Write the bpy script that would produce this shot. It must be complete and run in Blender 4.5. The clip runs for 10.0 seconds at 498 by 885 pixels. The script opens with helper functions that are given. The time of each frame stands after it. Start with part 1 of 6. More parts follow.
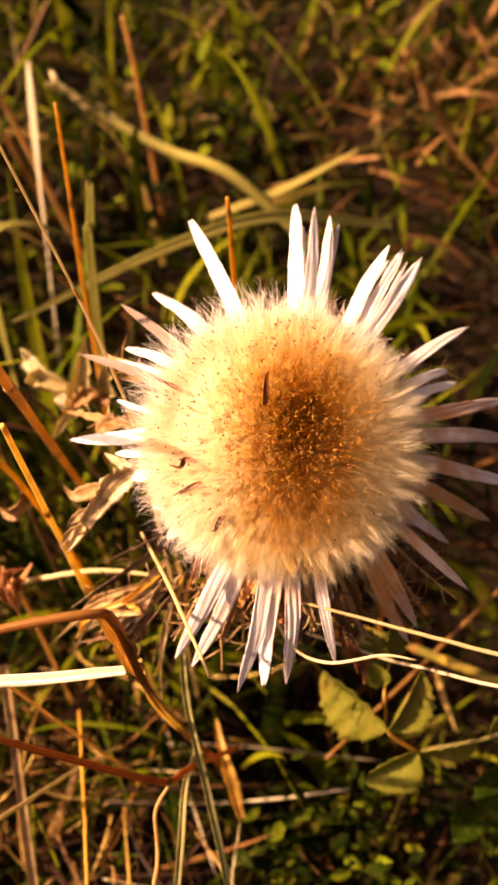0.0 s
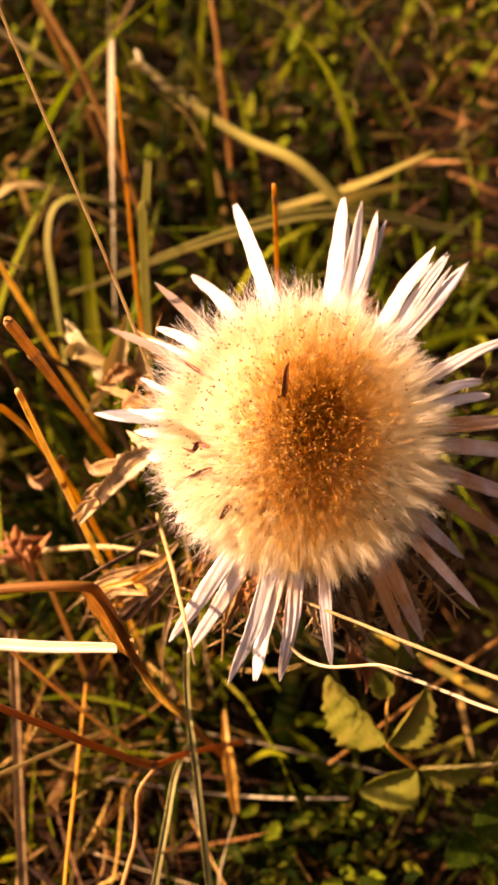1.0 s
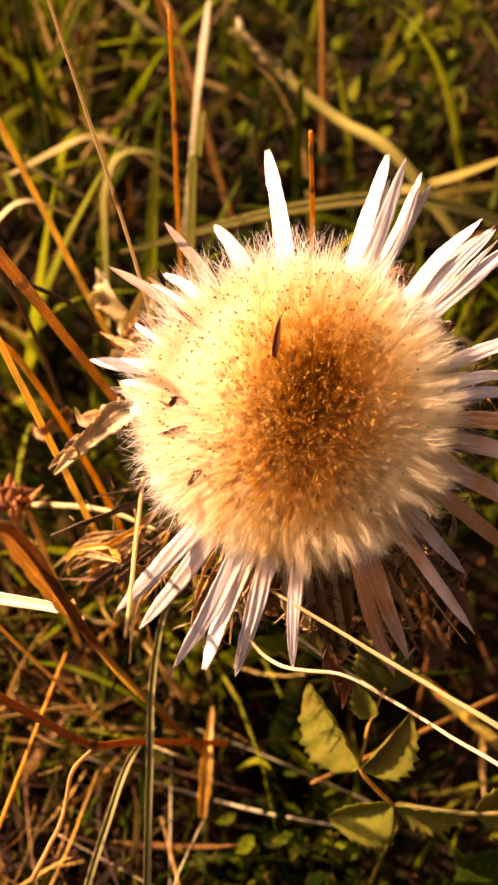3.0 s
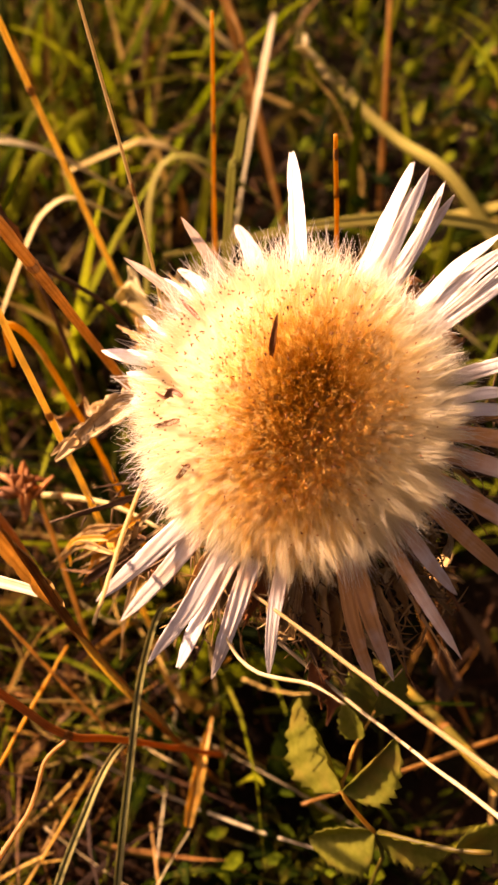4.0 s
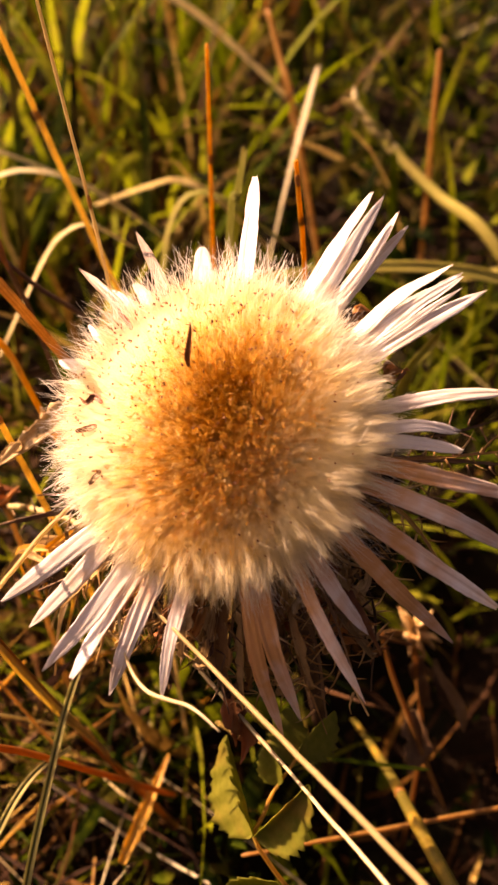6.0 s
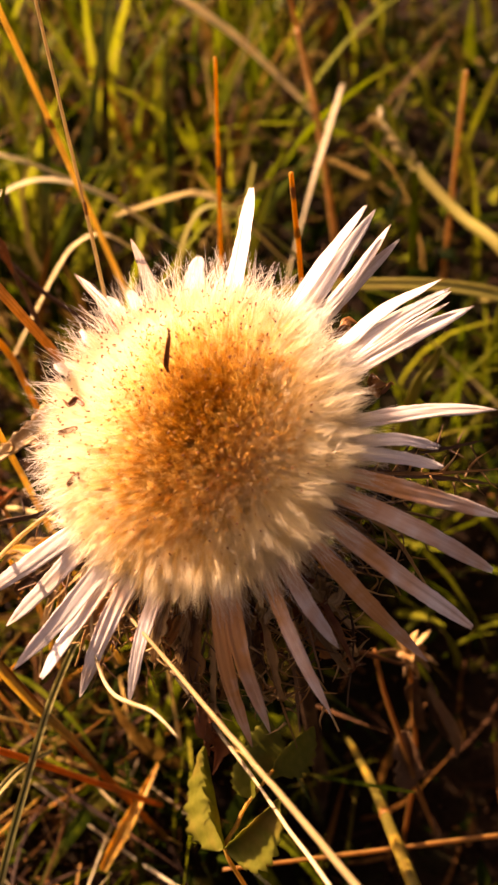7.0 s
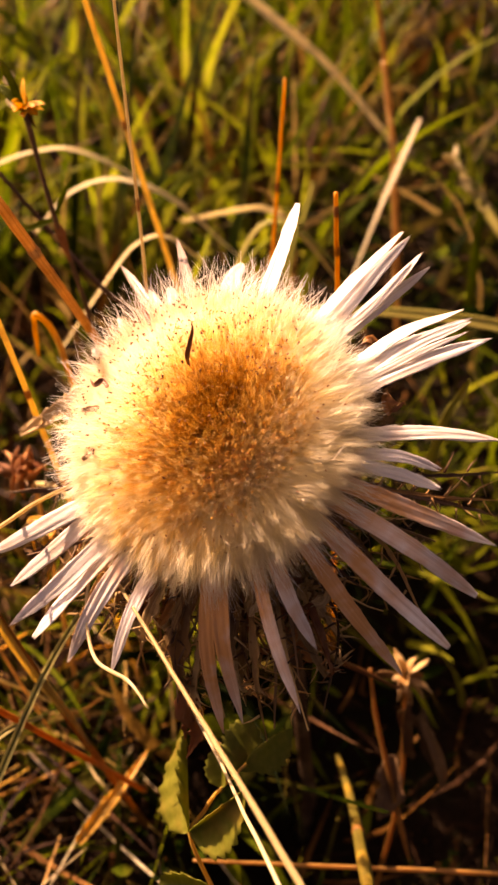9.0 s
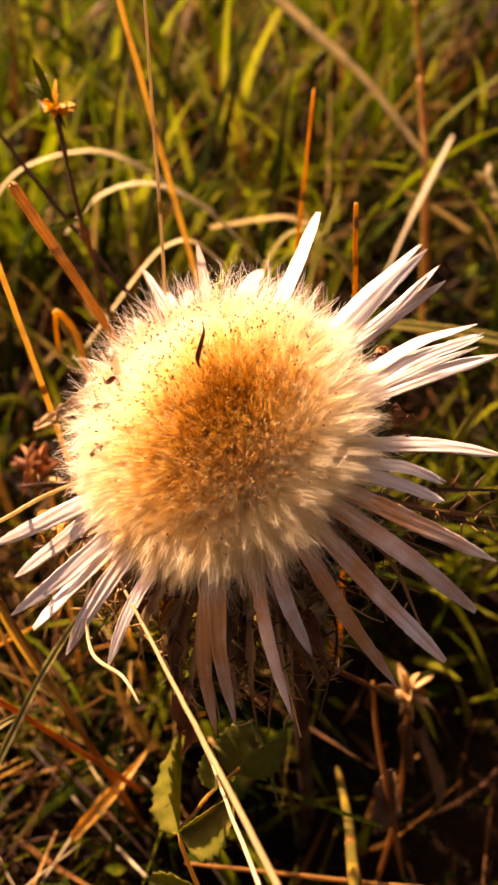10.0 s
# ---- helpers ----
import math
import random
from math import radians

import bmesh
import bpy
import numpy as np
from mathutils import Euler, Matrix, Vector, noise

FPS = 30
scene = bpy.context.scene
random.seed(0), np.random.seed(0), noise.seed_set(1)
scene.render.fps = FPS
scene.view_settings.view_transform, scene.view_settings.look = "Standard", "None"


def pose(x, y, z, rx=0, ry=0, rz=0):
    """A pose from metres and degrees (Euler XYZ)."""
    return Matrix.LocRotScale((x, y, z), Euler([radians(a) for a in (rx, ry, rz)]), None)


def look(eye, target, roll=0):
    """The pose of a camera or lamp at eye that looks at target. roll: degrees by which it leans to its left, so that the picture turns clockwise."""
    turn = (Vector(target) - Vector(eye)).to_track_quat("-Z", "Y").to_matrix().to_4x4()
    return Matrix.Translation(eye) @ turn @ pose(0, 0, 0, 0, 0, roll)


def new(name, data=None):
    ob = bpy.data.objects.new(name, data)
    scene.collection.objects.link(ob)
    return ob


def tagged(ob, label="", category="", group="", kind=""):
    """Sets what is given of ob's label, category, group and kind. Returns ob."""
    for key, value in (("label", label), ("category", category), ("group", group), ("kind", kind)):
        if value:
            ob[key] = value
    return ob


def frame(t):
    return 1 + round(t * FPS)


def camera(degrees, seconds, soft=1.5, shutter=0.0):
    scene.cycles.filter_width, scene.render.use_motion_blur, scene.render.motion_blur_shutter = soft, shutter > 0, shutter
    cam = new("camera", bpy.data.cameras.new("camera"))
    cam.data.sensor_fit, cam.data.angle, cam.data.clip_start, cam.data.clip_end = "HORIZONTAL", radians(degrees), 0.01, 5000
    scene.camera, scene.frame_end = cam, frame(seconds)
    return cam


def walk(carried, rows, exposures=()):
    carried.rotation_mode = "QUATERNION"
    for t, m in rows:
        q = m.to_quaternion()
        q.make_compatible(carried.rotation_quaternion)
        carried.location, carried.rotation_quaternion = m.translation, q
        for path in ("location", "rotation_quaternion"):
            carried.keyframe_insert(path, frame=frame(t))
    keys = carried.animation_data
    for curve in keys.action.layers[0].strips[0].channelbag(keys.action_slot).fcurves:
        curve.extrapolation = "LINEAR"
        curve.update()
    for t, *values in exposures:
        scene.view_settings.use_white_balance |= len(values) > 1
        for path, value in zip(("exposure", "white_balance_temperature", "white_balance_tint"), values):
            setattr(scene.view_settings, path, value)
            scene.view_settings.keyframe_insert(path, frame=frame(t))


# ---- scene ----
EXPOSURE, WARMTH, TINT, SKY_STRENGTH, SUN_STRENGTH = 1.53, 9400.0, 46.0, 0.053, 5.0
cam = camera(31.66, 10.0, soft=2.6)
PATH = [
    (0, (0.00807, 0.00091, 0.27285), (0.00470, 0.09843, 0.15893), -1.12),
    (0.5, (0.01293, 0.00166, 0.27384), (0.00416, 0.09847, 0.15961), -0.34),
    (1, (0.01832, 0.00262, 0.26992), (0.00295, 0.09867, 0.15574), -0.62),
    (1.5, (0.02380, 0.00458, 0.26606), (0.00415, 0.10003, 0.15203), -0.59),
    (2, (0.02773, 0.00712, 0.26266), (0.00420, 0.10211, 0.14898), -0.41),
    (2.5, (0.03199, 0.00976, 0.25656), (0.00476, 0.10410, 0.14316), -0.25),
    (4, (0.04883, 0.01545, 0.24710), (0.00531, 0.10752, 0.13697), -0.34),
    (4.5, (0.05505, 0.01550, 0.24601), (0.00660, 0.10810, 0.13841), -0.39),
    (5, (0.06231, 0.01726, 0.24412), (0.00874, 0.10999, 0.13909), -0.33),
    (5.5, (0.06774, 0.02103, 0.24091), (0.01066, 0.11288, 0.13696), -0.78),
    (6, (0.07497, 0.02607, 0.23949), (0.01476, 0.11747, 0.13692), -1.06),
    (7.5, (0.08673, 0.03092, 0.23805), (0.01733, 0.11912, 0.13853), -0.71),
    (8, (0.08996, 0.03075, 0.23940), (0.01851, 0.11796, 0.14046), 0.27),
    (8.5, (0.09101, 0.02935, 0.24011), (0.01783, 0.11575, 0.14172), 1.67),
    (9, (0.09478, 0.03036, 0.23964), (0.01880, 0.11521, 0.14204), 2.82),
    (9.5, (0.09707, 0.03125, 0.24034), (0.01900, 0.11492, 0.14337), 3.61),
    (10, (0.09826, 0.03187, 0.23948), (0.01815, 0.11422, 0.14304), 4.09),
]
walk(cam, [(t, look(eye, target, roll)) for t, eye, target, roll in PATH], [(0.0, EXPOSURE, WARMTH, TINT), (10.0, EXPOSURE, WARMTH, TINT)])
cam.data.dof.use_dof = True
cam.data.dof.focus_distance = 0.153
cam.data.dof.aperture_fstop = 28.0

# ---- world and sun: low golden sun from the west, clear sky ----
SUN_SIDE, SUN_HEIGHT = 1.0, 38.0  # degrees: ahead of the west axis, above the horizon
to_sun = Vector((-math.cos(radians(SUN_HEIGHT)) * math.cos(radians(SUN_SIDE)),
                 math.cos(radians(SUN_HEIGHT)) * math.sin(radians(SUN_SIDE)), math.sin(radians(SUN_HEIGHT))))
world = bpy.data.worlds.new("sky")
scene.world = world
world.use_nodes = True
wn = world.node_tree.nodes
sky = wn.new("ShaderNodeTexSky")
sky.sky_type = "NISHITA"
sky.sun_disc = False
sky.dust_density, sky.air_density, sky.ozone_density = 10.0, 0.35, 0.2
sky.sun_elevation = radians(SUN_HEIGHT)
sky.sun_rotation = math.atan2(to_sun.x, to_sun.y)
world.node_tree.links.new(sky.outputs[0], wn["Background"].inputs[0])
wn["Background"].inputs[1].default_value = SKY_STRENGTH
sun_data = bpy.data.lights.new("sun", "SUN")
sun_data.energy, sun_data.angle, sun_data.color = SUN_STRENGTH, radians(0.7), (1.0, 0.845, 0.62)
sun = new("sun", sun_data)
sun.matrix_world = look(to_sun * 5, (0, 0, 0))

# ---- materials ----
def node_mat(name):
    m = bpy.data.materials.new(name)
    m.use_nodes = True
    return m, m.node_tree.nodes, m.node_tree.links


def ramp(nodes, stops):
    r = nodes.new("ShaderNodeValToRGB")
    e = r.color_ramp.elements
    while len(e) < len(stops):
        e.new(0.5)
    for el, (pos, col) in zip(e, stops):
        el.position, el.color = pos, (*col, 1)
    return r


def plant(name, stops, through_light=0.35, rough=0.6, spec=0.3, grain=900.0, stain=120.0, stain_col=None, stain_amount=0.5,
          ribs=0.0, bump=0.3, per_object=False, depth=0.00015, streaks=0.75, streak_from=0.44, streak_col=(0.5, 0.38, 0.25)):
    """Leaf, straw and paper-like surfaces: hue by piece, grain and stains, ribs along the piece, light passing through."""
    m, nodes, links = node_mat(name)
    bsdf, out = nodes["Principled BSDF"], nodes["Material Output"]
    geo, tex = nodes.new("ShaderNodeNewGeometry"), nodes.new("ShaderNodeTexCoord")
    pick = nodes.new("ShaderNodeObjectInfo").outputs["Random"] if per_object else geo.outputs["Random Per Island"]
    fine, coarse = nodes.new("ShaderNodeTexNoise"), nodes.new("ShaderNodeTexNoise")
    fine.inputs["Scale"].default_value, coarse.inputs["Scale"].default_value = grain, stain
    fine.inputs["Detail"].default_value = coarse.inputs["Detail"].default_value = 4
    for n in (fine, coarse):
        links.new(tex.outputs["Object"], n.inputs["Vector"])
    add = nodes.new("ShaderNodeMath")
    add.operation = "MULTIPLY_ADD"
    links.new(fine.outputs["Fac"], add.inputs[0])
    add.inputs[1].default_value = 0.5
    off = nodes.new("ShaderNodeMath")
    off.operation = "SUBTRACT"
    links.new(pick, off.inputs[0])
    off.inputs[1].default_value = 0.25
    links.new(off.outputs[0], add.inputs[2])
    cr = ramp(nodes, stops)
    links.new(add.outputs[0], cr.inputs[0])
    colour = cr.outputs[0]
    if stain_col:
        lim = nodes.new("ShaderNodeMapRange")
        lim.inputs["From Min"].default_value, lim.inputs["From Max"].default_value = 0.5, 0.72
        lim.inputs["To Max"].default_value = stain_amount
        links.new(coarse.outputs["Fac"], lim.inputs["Value"])
        mix = nodes.new("ShaderNodeMix")
        mix.data_type = "RGBA"
        links.new(lim.outputs[0], mix.inputs[0])
        links.new(colour, mix.inputs[6])
        mix.inputs[7].default_value = (*stain_col, 1)
        colour = mix.outputs[2]
    height = fine.outputs["Fac"]
    if ribs:
        sep = nodes.new("ShaderNodeSeparateXYZ")
        links.new(tex.outputs["UV"], sep.inputs[0])
        spread_uv = nodes.new("ShaderNodeCombineXYZ")
        for k, factor in ((0, ribs * 0.35), (1, 1.6)):
            scaled = nodes.new("ShaderNodeMath")
            scaled.operation = "MULTIPLY"
            scaled.inputs[1].default_value = factor
            links.new(sep.outputs[k], scaled.inputs[0])
            links.new(scaled.outputs[0], spread_uv.inputs[k])
        links.new(pick, spread_uv.inputs[2])
        streak = nodes.new("ShaderNodeTexNoise")
        streak.inputs["Scale"].default_value, streak.inputs["Detail"].default_value = 1.0, 3
        links.new(spread_uv.outputs[0], streak.inputs["Vector"])
        both = nodes.new("ShaderNodeMath")
        both.operation = "MULTIPLY_ADD"
        both.inputs[1].default_value = 1.2
        links.new(streak.outputs["Fac"], both.inputs[0])
        links.new(fine.outputs["Fac"], both.inputs[2])
        height = both.outputs[0]
        dark = nodes.new("ShaderNodeMix")
        dark.data_type, dark.blend_type = "RGBA", "MULTIPLY"
        rl = nodes.new("ShaderNodeMapRange")
        rl.inputs["From Min"].default_value, rl.inputs["From Max"].default_value = streak_from, streak_from + 0.2
        rl.inputs["To Max"].default_value = streaks
        links.new(streak.outputs["Fac"], rl.inputs["Value"])
        links.new(rl.outputs[0], dark.inputs[0])
        links.new(colour, dark.inputs[6])
        dark.inputs[7].default_value = (*streak_col, 1)
        colour = dark.outputs[2]
    bm_ = nodes.new("ShaderNodeBump")
    bm_.inputs["Strength"].default_value, bm_.inputs["Distance"].default_value = bump, depth
    links.new(height, bm_.inputs["Height"])
    links.new(bm_.outputs[0], bsdf.inputs["Normal"])
    links.new(colour, bsdf.inputs["Base Color"])
    bsdf.inputs["Roughness"].default_value = rough
    bsdf.inputs["Specular IOR Level"].default_value = spec
    if through_light:
        tl, ms = nodes.new("ShaderNodeBsdfTranslucent"), nodes.new("ShaderNodeMixShader")
        links.new(colour, tl.inputs["Color"])
        ms.inputs[0].default_value = through_light
        links.new(bsdf.outputs[0], ms.inputs[1])
        links.new(tl.outputs[0], ms.inputs[2])
        links.new(ms.outputs[0], out.inputs["Surface"])
    return m


def brown_base(m, least, most):
    """Ray bracts are stained brown towards their base, each one to its own length."""
    nodes, links = m.node_tree.nodes, m.node_tree.links
    bsdf = nodes["Principled BSDF"]
    source = bsdf.inputs["Base Color"].links[0].from_socket
    tex, info, nz = nodes.new("ShaderNodeTexCoord"), nodes.new("ShaderNodeObjectInfo"), nodes.new("ShaderNodeTexNoise")
    nz.inputs["Scale"].default_value = 240.0
    links.new(tex.outputs["Object"], nz.inputs["Vector"])
    sep = nodes.new("ShaderNodeSeparateXYZ")
    links.new(tex.outputs["UV"], sep.inputs[0])
    a, b, c = (nodes.new("ShaderNodeMath") for _ in range(3))
    a.operation, b.operation, c.operation = "MULTIPLY_ADD", "MULTIPLY_ADD", "SUBTRACT"
    links.new(info.outputs["Random"], a.inputs[0])
    a.inputs[1].default_value, a.inputs[2].default_value = most - least, least
    links.new(nz.outputs["Fac"], b.inputs[0])
    b.inputs[1].default_value = 1.1
    links.new(a.outputs[0], b.inputs[2])
    links.new(b.outputs[0], c.inputs[0])
    links.new(sep.outputs[1], c.inputs[1])
    lim = nodes.new("ShaderNodeMapRange")
    lim.inputs["From Min"].default_value, lim.inputs["From Max"].default_value, lim.inputs["To Max"].default_value = 0.2, 0.8, 0.9
    links.new(c.outputs[0], lim.inputs["Value"])
    mix = nodes.new("ShaderNodeMix")
    mix.data_type = "RGBA"
    links.new(lim.outputs[0], mix.inputs[0])
    links.new(source, mix.inputs[6])
    mix.inputs[7].default_value = (0.64, 0.3, 0.07, 1)
    links.new(mix.outputs[2], bsdf.inputs["Base Color"])
    for n in nodes:
        if n.type == "BSDF_TRANSLUCENT":
            links.new(mix.outputs[2], n.inputs["Color"])


def dark_keel(m):
    """A dark green groove along the middle of a leaf."""
    nodes, links = m.node_tree.nodes, m.node_tree.links
    bsdf = nodes["Principled BSDF"]
    source = bsdf.inputs["Base Color"].links[0].from_socket
    tex, sep, off, lim, mix = (nodes.new("ShaderNode" + k) for k in ("TexCoord", "SeparateXYZ", "Math", "MapRange", "Mix"))
    links.new(tex.outputs["UV"], sep.inputs[0])
    off.operation = "PINGPONG"
    off.inputs[1].default_value = 0.5
    links.new(sep.outputs[0], off.inputs[0])
    lim.inputs["From Min"].default_value, lim.inputs["From Max"].default_value = 0.36, 0.46
    links.new(off.outputs[0], lim.inputs["Value"])
    mix.data_type = "RGBA"
    links.new(lim.outputs[0], mix.inputs[0])
    links.new(source, mix.inputs[6])
    mix.inputs[7].default_value = (0.035, 0.045, 0.008, 1)
    links.new(mix.outputs[2], bsdf.inputs["Base Color"])
    for n in nodes:
        if n.type == "BSDF_TRANSLUCENT":
            links.new(mix.outputs[2], n.inputs["Color"])


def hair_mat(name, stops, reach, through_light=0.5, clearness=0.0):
    """Pappus down: colour of the hair by its distance from the brown middle, which runs out longer to the south, in
    part to put the shaded side's warm tone into the colour; a little different in each hair.
    """
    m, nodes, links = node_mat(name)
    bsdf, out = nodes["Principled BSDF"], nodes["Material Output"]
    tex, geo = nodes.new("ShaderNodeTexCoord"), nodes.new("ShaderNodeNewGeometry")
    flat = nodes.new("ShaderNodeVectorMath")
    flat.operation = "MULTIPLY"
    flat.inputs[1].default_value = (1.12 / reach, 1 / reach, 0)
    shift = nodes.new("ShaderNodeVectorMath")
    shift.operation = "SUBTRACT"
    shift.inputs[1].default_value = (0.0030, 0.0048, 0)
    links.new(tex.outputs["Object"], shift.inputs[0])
    # Southward stretch: partly the hair's own tan, partly the shaded side's tone.
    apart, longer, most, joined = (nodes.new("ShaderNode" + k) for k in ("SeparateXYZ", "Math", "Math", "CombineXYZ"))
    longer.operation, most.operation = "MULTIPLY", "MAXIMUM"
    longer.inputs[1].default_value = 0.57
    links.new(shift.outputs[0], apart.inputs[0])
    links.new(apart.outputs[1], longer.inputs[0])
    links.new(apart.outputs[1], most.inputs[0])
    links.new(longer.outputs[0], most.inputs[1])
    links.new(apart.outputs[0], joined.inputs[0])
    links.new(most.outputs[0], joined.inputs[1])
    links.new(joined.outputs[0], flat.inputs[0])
    ln = nodes.new("ShaderNodeVectorMath")
    ln.operation = "LENGTH"
    links.new(flat.outputs[0], ln.inputs[0])
    nz = nodes.new("ShaderNodeTexNoise")
    nz.inputs["Scale"].default_value = 260.0
    links.new(tex.outputs["Object"], nz.inputs["Vector"])
    a = nodes.new("ShaderNodeMath")
    a.operation = "MULTIPLY_ADD"
    links.new(nz.outputs["Fac"], a.inputs[0])
    a.inputs[1].default_value = 0.35
    links.new(ln.outputs["Value"], a.inputs[2])
    b = nodes.new("ShaderNodeMath")
    b.operation = "MULTIPLY_ADD"
    links.new(geo.outputs["Random Per Island"], b.inputs[0])
    b.inputs[1].default_value = 0.18
    links.new(a.outputs[0], b.inputs[2])
    sep, tuft = nodes.new("ShaderNodeSeparateXYZ"), nodes.new("ShaderNodeMath")
    links.new(tex.outputs["UV"], sep.inputs[0])
    tuft.operation = "MULTIPLY_ADD"
    links.new(sep.outputs[0], tuft.inputs[0])
    tuft.inputs[1].default_value = 0.3
    links.new(b.outputs[0], tuft.inputs[2])
    c = nodes.new("ShaderNodeMath")
    c.operation = "SUBTRACT"
    links.new(tuft.outputs[0], c.inputs[0])
    c.inputs[1].default_value = 0.4
    cr = ramp(nodes, stops)
    links.new(c.outputs[0], cr.inputs[0])
    links.new(cr.outputs[0], bsdf.inputs["Base Color"])
    bsdf.inputs["Roughness"].default_value = 0.45
    bsdf.inputs["Specular IOR Level"].default_value = 0.35
    tl, ms = nodes.new("ShaderNodeBsdfTranslucent"), nodes.new("ShaderNodeMixShader")
    links.new(cr.outputs[0], tl.inputs["Color"])
    ms.inputs[0].default_value = through_light
    links.new(bsdf.outputs[0], ms.inputs[1])
    links.new(tl.outputs[0], ms.inputs[2])
    clear, thin = nodes.new("ShaderNodeBsdfTransparent"), nodes.new("ShaderNodeMixShader")
    thin.inputs[0].default_value = clearness
    links.new(ms.outputs[0], thin.inputs[1])
    links.new(clear.outputs[0], thin.inputs[2])
    links.new(thin.outputs[0], out.inputs["Surface"])
    return m


M = {}
# Near black: the deep shade between the blades is put into the soil's colour.
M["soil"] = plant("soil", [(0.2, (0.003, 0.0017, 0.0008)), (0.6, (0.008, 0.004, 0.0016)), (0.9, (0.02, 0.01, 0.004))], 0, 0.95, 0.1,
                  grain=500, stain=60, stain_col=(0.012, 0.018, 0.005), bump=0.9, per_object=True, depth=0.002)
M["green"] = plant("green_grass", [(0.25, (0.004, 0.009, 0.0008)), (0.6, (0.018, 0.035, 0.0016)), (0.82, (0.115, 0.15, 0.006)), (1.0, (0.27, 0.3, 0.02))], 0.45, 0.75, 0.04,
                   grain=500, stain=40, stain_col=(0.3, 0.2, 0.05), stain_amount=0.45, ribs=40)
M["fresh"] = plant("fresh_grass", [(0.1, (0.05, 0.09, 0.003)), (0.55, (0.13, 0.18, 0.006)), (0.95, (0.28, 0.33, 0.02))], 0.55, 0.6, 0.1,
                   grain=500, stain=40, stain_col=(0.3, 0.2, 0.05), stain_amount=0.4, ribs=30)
M["dry"] = plant("dry_grass", [(0.2, (0.016, 0.005, 0.0014)), (0.58, (0.085, 0.034, 0.005)), (0.82, (0.34, 0.2, 0.04)), (1.0, (0.6, 0.43, 0.14))], 0.25, 0.6, 0.15,
                 grain=600, stain=70, stain_col=(0.16, 0.07, 0.025), ribs=40)
M["dead_blade"] = plant("dead_blade", [(0.2, (0.016, 0.005, 0.0014)), (0.58, (0.085, 0.034, 0.005)), (0.82, (0.34, 0.2, 0.04)), (1.0, (0.6, 0.43, 0.14))], 0.25, 0.6, 0.15,
                        grain=500, stain=40, stain_col=(0.1, 0.04, 0.01), ribs=30, per_object=True)
M["fresh_blade"] = plant("fresh_blade", [(0.1, (0.05, 0.09, 0.003)), (0.55, (0.13, 0.18, 0.006)), (0.95, (0.28, 0.33, 0.02))], 0.55, 0.6, 0.1,
                         grain=500, stain=40, stain_col=(0.3, 0.2, 0.05), ribs=30, per_object=True)
M["arch"] = plant("arching_straw", [(0.1, (0.12, 0.07, 0.015)), (0.5, (0.3, 0.2, 0.05)), (0.9, (0.56, 0.43, 0.16))], 0.3, 0.55, 0.25, grain=600, stain=60, stain_col=(0.16, 0.07, 0.02), ribs=30, per_object=True)
M["lightstraw"] = plant("light_straw", [(0.1, (0.22, 0.15, 0.04)), (0.5, (0.42, 0.33, 0.11)), (0.9, (0.66, 0.56, 0.25))], 0.35, 0.45, 0.35, grain=600, stain=60, stain_col=(0.24, 0.13, 0.04), ribs=30, per_object=True)
M["rusty"] = plant("rusty_litter", [(0.1, (0.04, 0.013, 0.003)), (0.5, (0.12, 0.05, 0.012)), (0.9, (0.3, 0.15, 0.045))], 0.25, 0.6, 0.15, grain=600, stain=80, stain_col=(0.06, 0.025, 0.01))
# Litter, herb and weed colours are darkened to hold the shade under the turf.
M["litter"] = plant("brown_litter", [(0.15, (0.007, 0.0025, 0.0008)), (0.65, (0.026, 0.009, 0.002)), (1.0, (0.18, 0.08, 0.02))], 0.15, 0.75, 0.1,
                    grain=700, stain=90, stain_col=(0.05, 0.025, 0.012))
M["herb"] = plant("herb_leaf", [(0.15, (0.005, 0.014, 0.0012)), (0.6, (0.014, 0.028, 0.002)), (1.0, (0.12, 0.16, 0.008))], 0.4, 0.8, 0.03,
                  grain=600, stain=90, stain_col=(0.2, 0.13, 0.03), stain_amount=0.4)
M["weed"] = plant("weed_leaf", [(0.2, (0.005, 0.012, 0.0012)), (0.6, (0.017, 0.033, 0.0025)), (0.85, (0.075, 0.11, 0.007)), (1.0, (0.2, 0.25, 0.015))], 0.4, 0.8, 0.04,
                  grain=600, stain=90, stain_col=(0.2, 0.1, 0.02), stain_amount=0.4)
M["leaflet"] = plant("leaflet", [(0.1, (0.11, 0.135, 0.01)), (0.5, (0.18, 0.195, 0.024)), (0.9, (0.34, 0.32, 0.06))], 0.55, 0.55, 0.15,
                     grain=700, stain=130, stain_col=(0.34, 0.2, 0.05), stain_amount=0.5, bump=0.5)
M["straw"] = plant("straw", [(0.1, (0.74, 0.6, 0.31)), (0.5, (0.84, 0.73, 0.45)), (0.9, (0.89, 0.81, 0.57))], 0.5, 0.35, 0.5,
                   grain=800, stain=120, stain_col=(0.4, 0.22, 0.07), stain_amount=0.3, ribs=25, per_object=True, streaks=0.4)
M["orange"] = plant("orange_stalk", [(0.1, (0.7, 0.37, 0.045)), (0.5, (0.84, 0.53, 0.1)), (0.9, (0.9, 0.68, 0.22))], 0.6, 0.4, 0.4,
                    grain=800, stain=160, stain_col=(0.14, 0.05, 0.015), stain_amount=0.4, ribs=25, per_object=True, streaks=0.55)
M["brown"] = plant("brown_stalk", [(0.1, (0.42, 0.2, 0.05)), (0.5, (0.6, 0.34, 0.1)), (0.9, (0.74, 0.5, 0.2))], 0.55, 0.45, 0.4,
                   grain=800, stain=160, stain_col=(0.1, 0.04, 0.015), ribs=30, per_object=True)
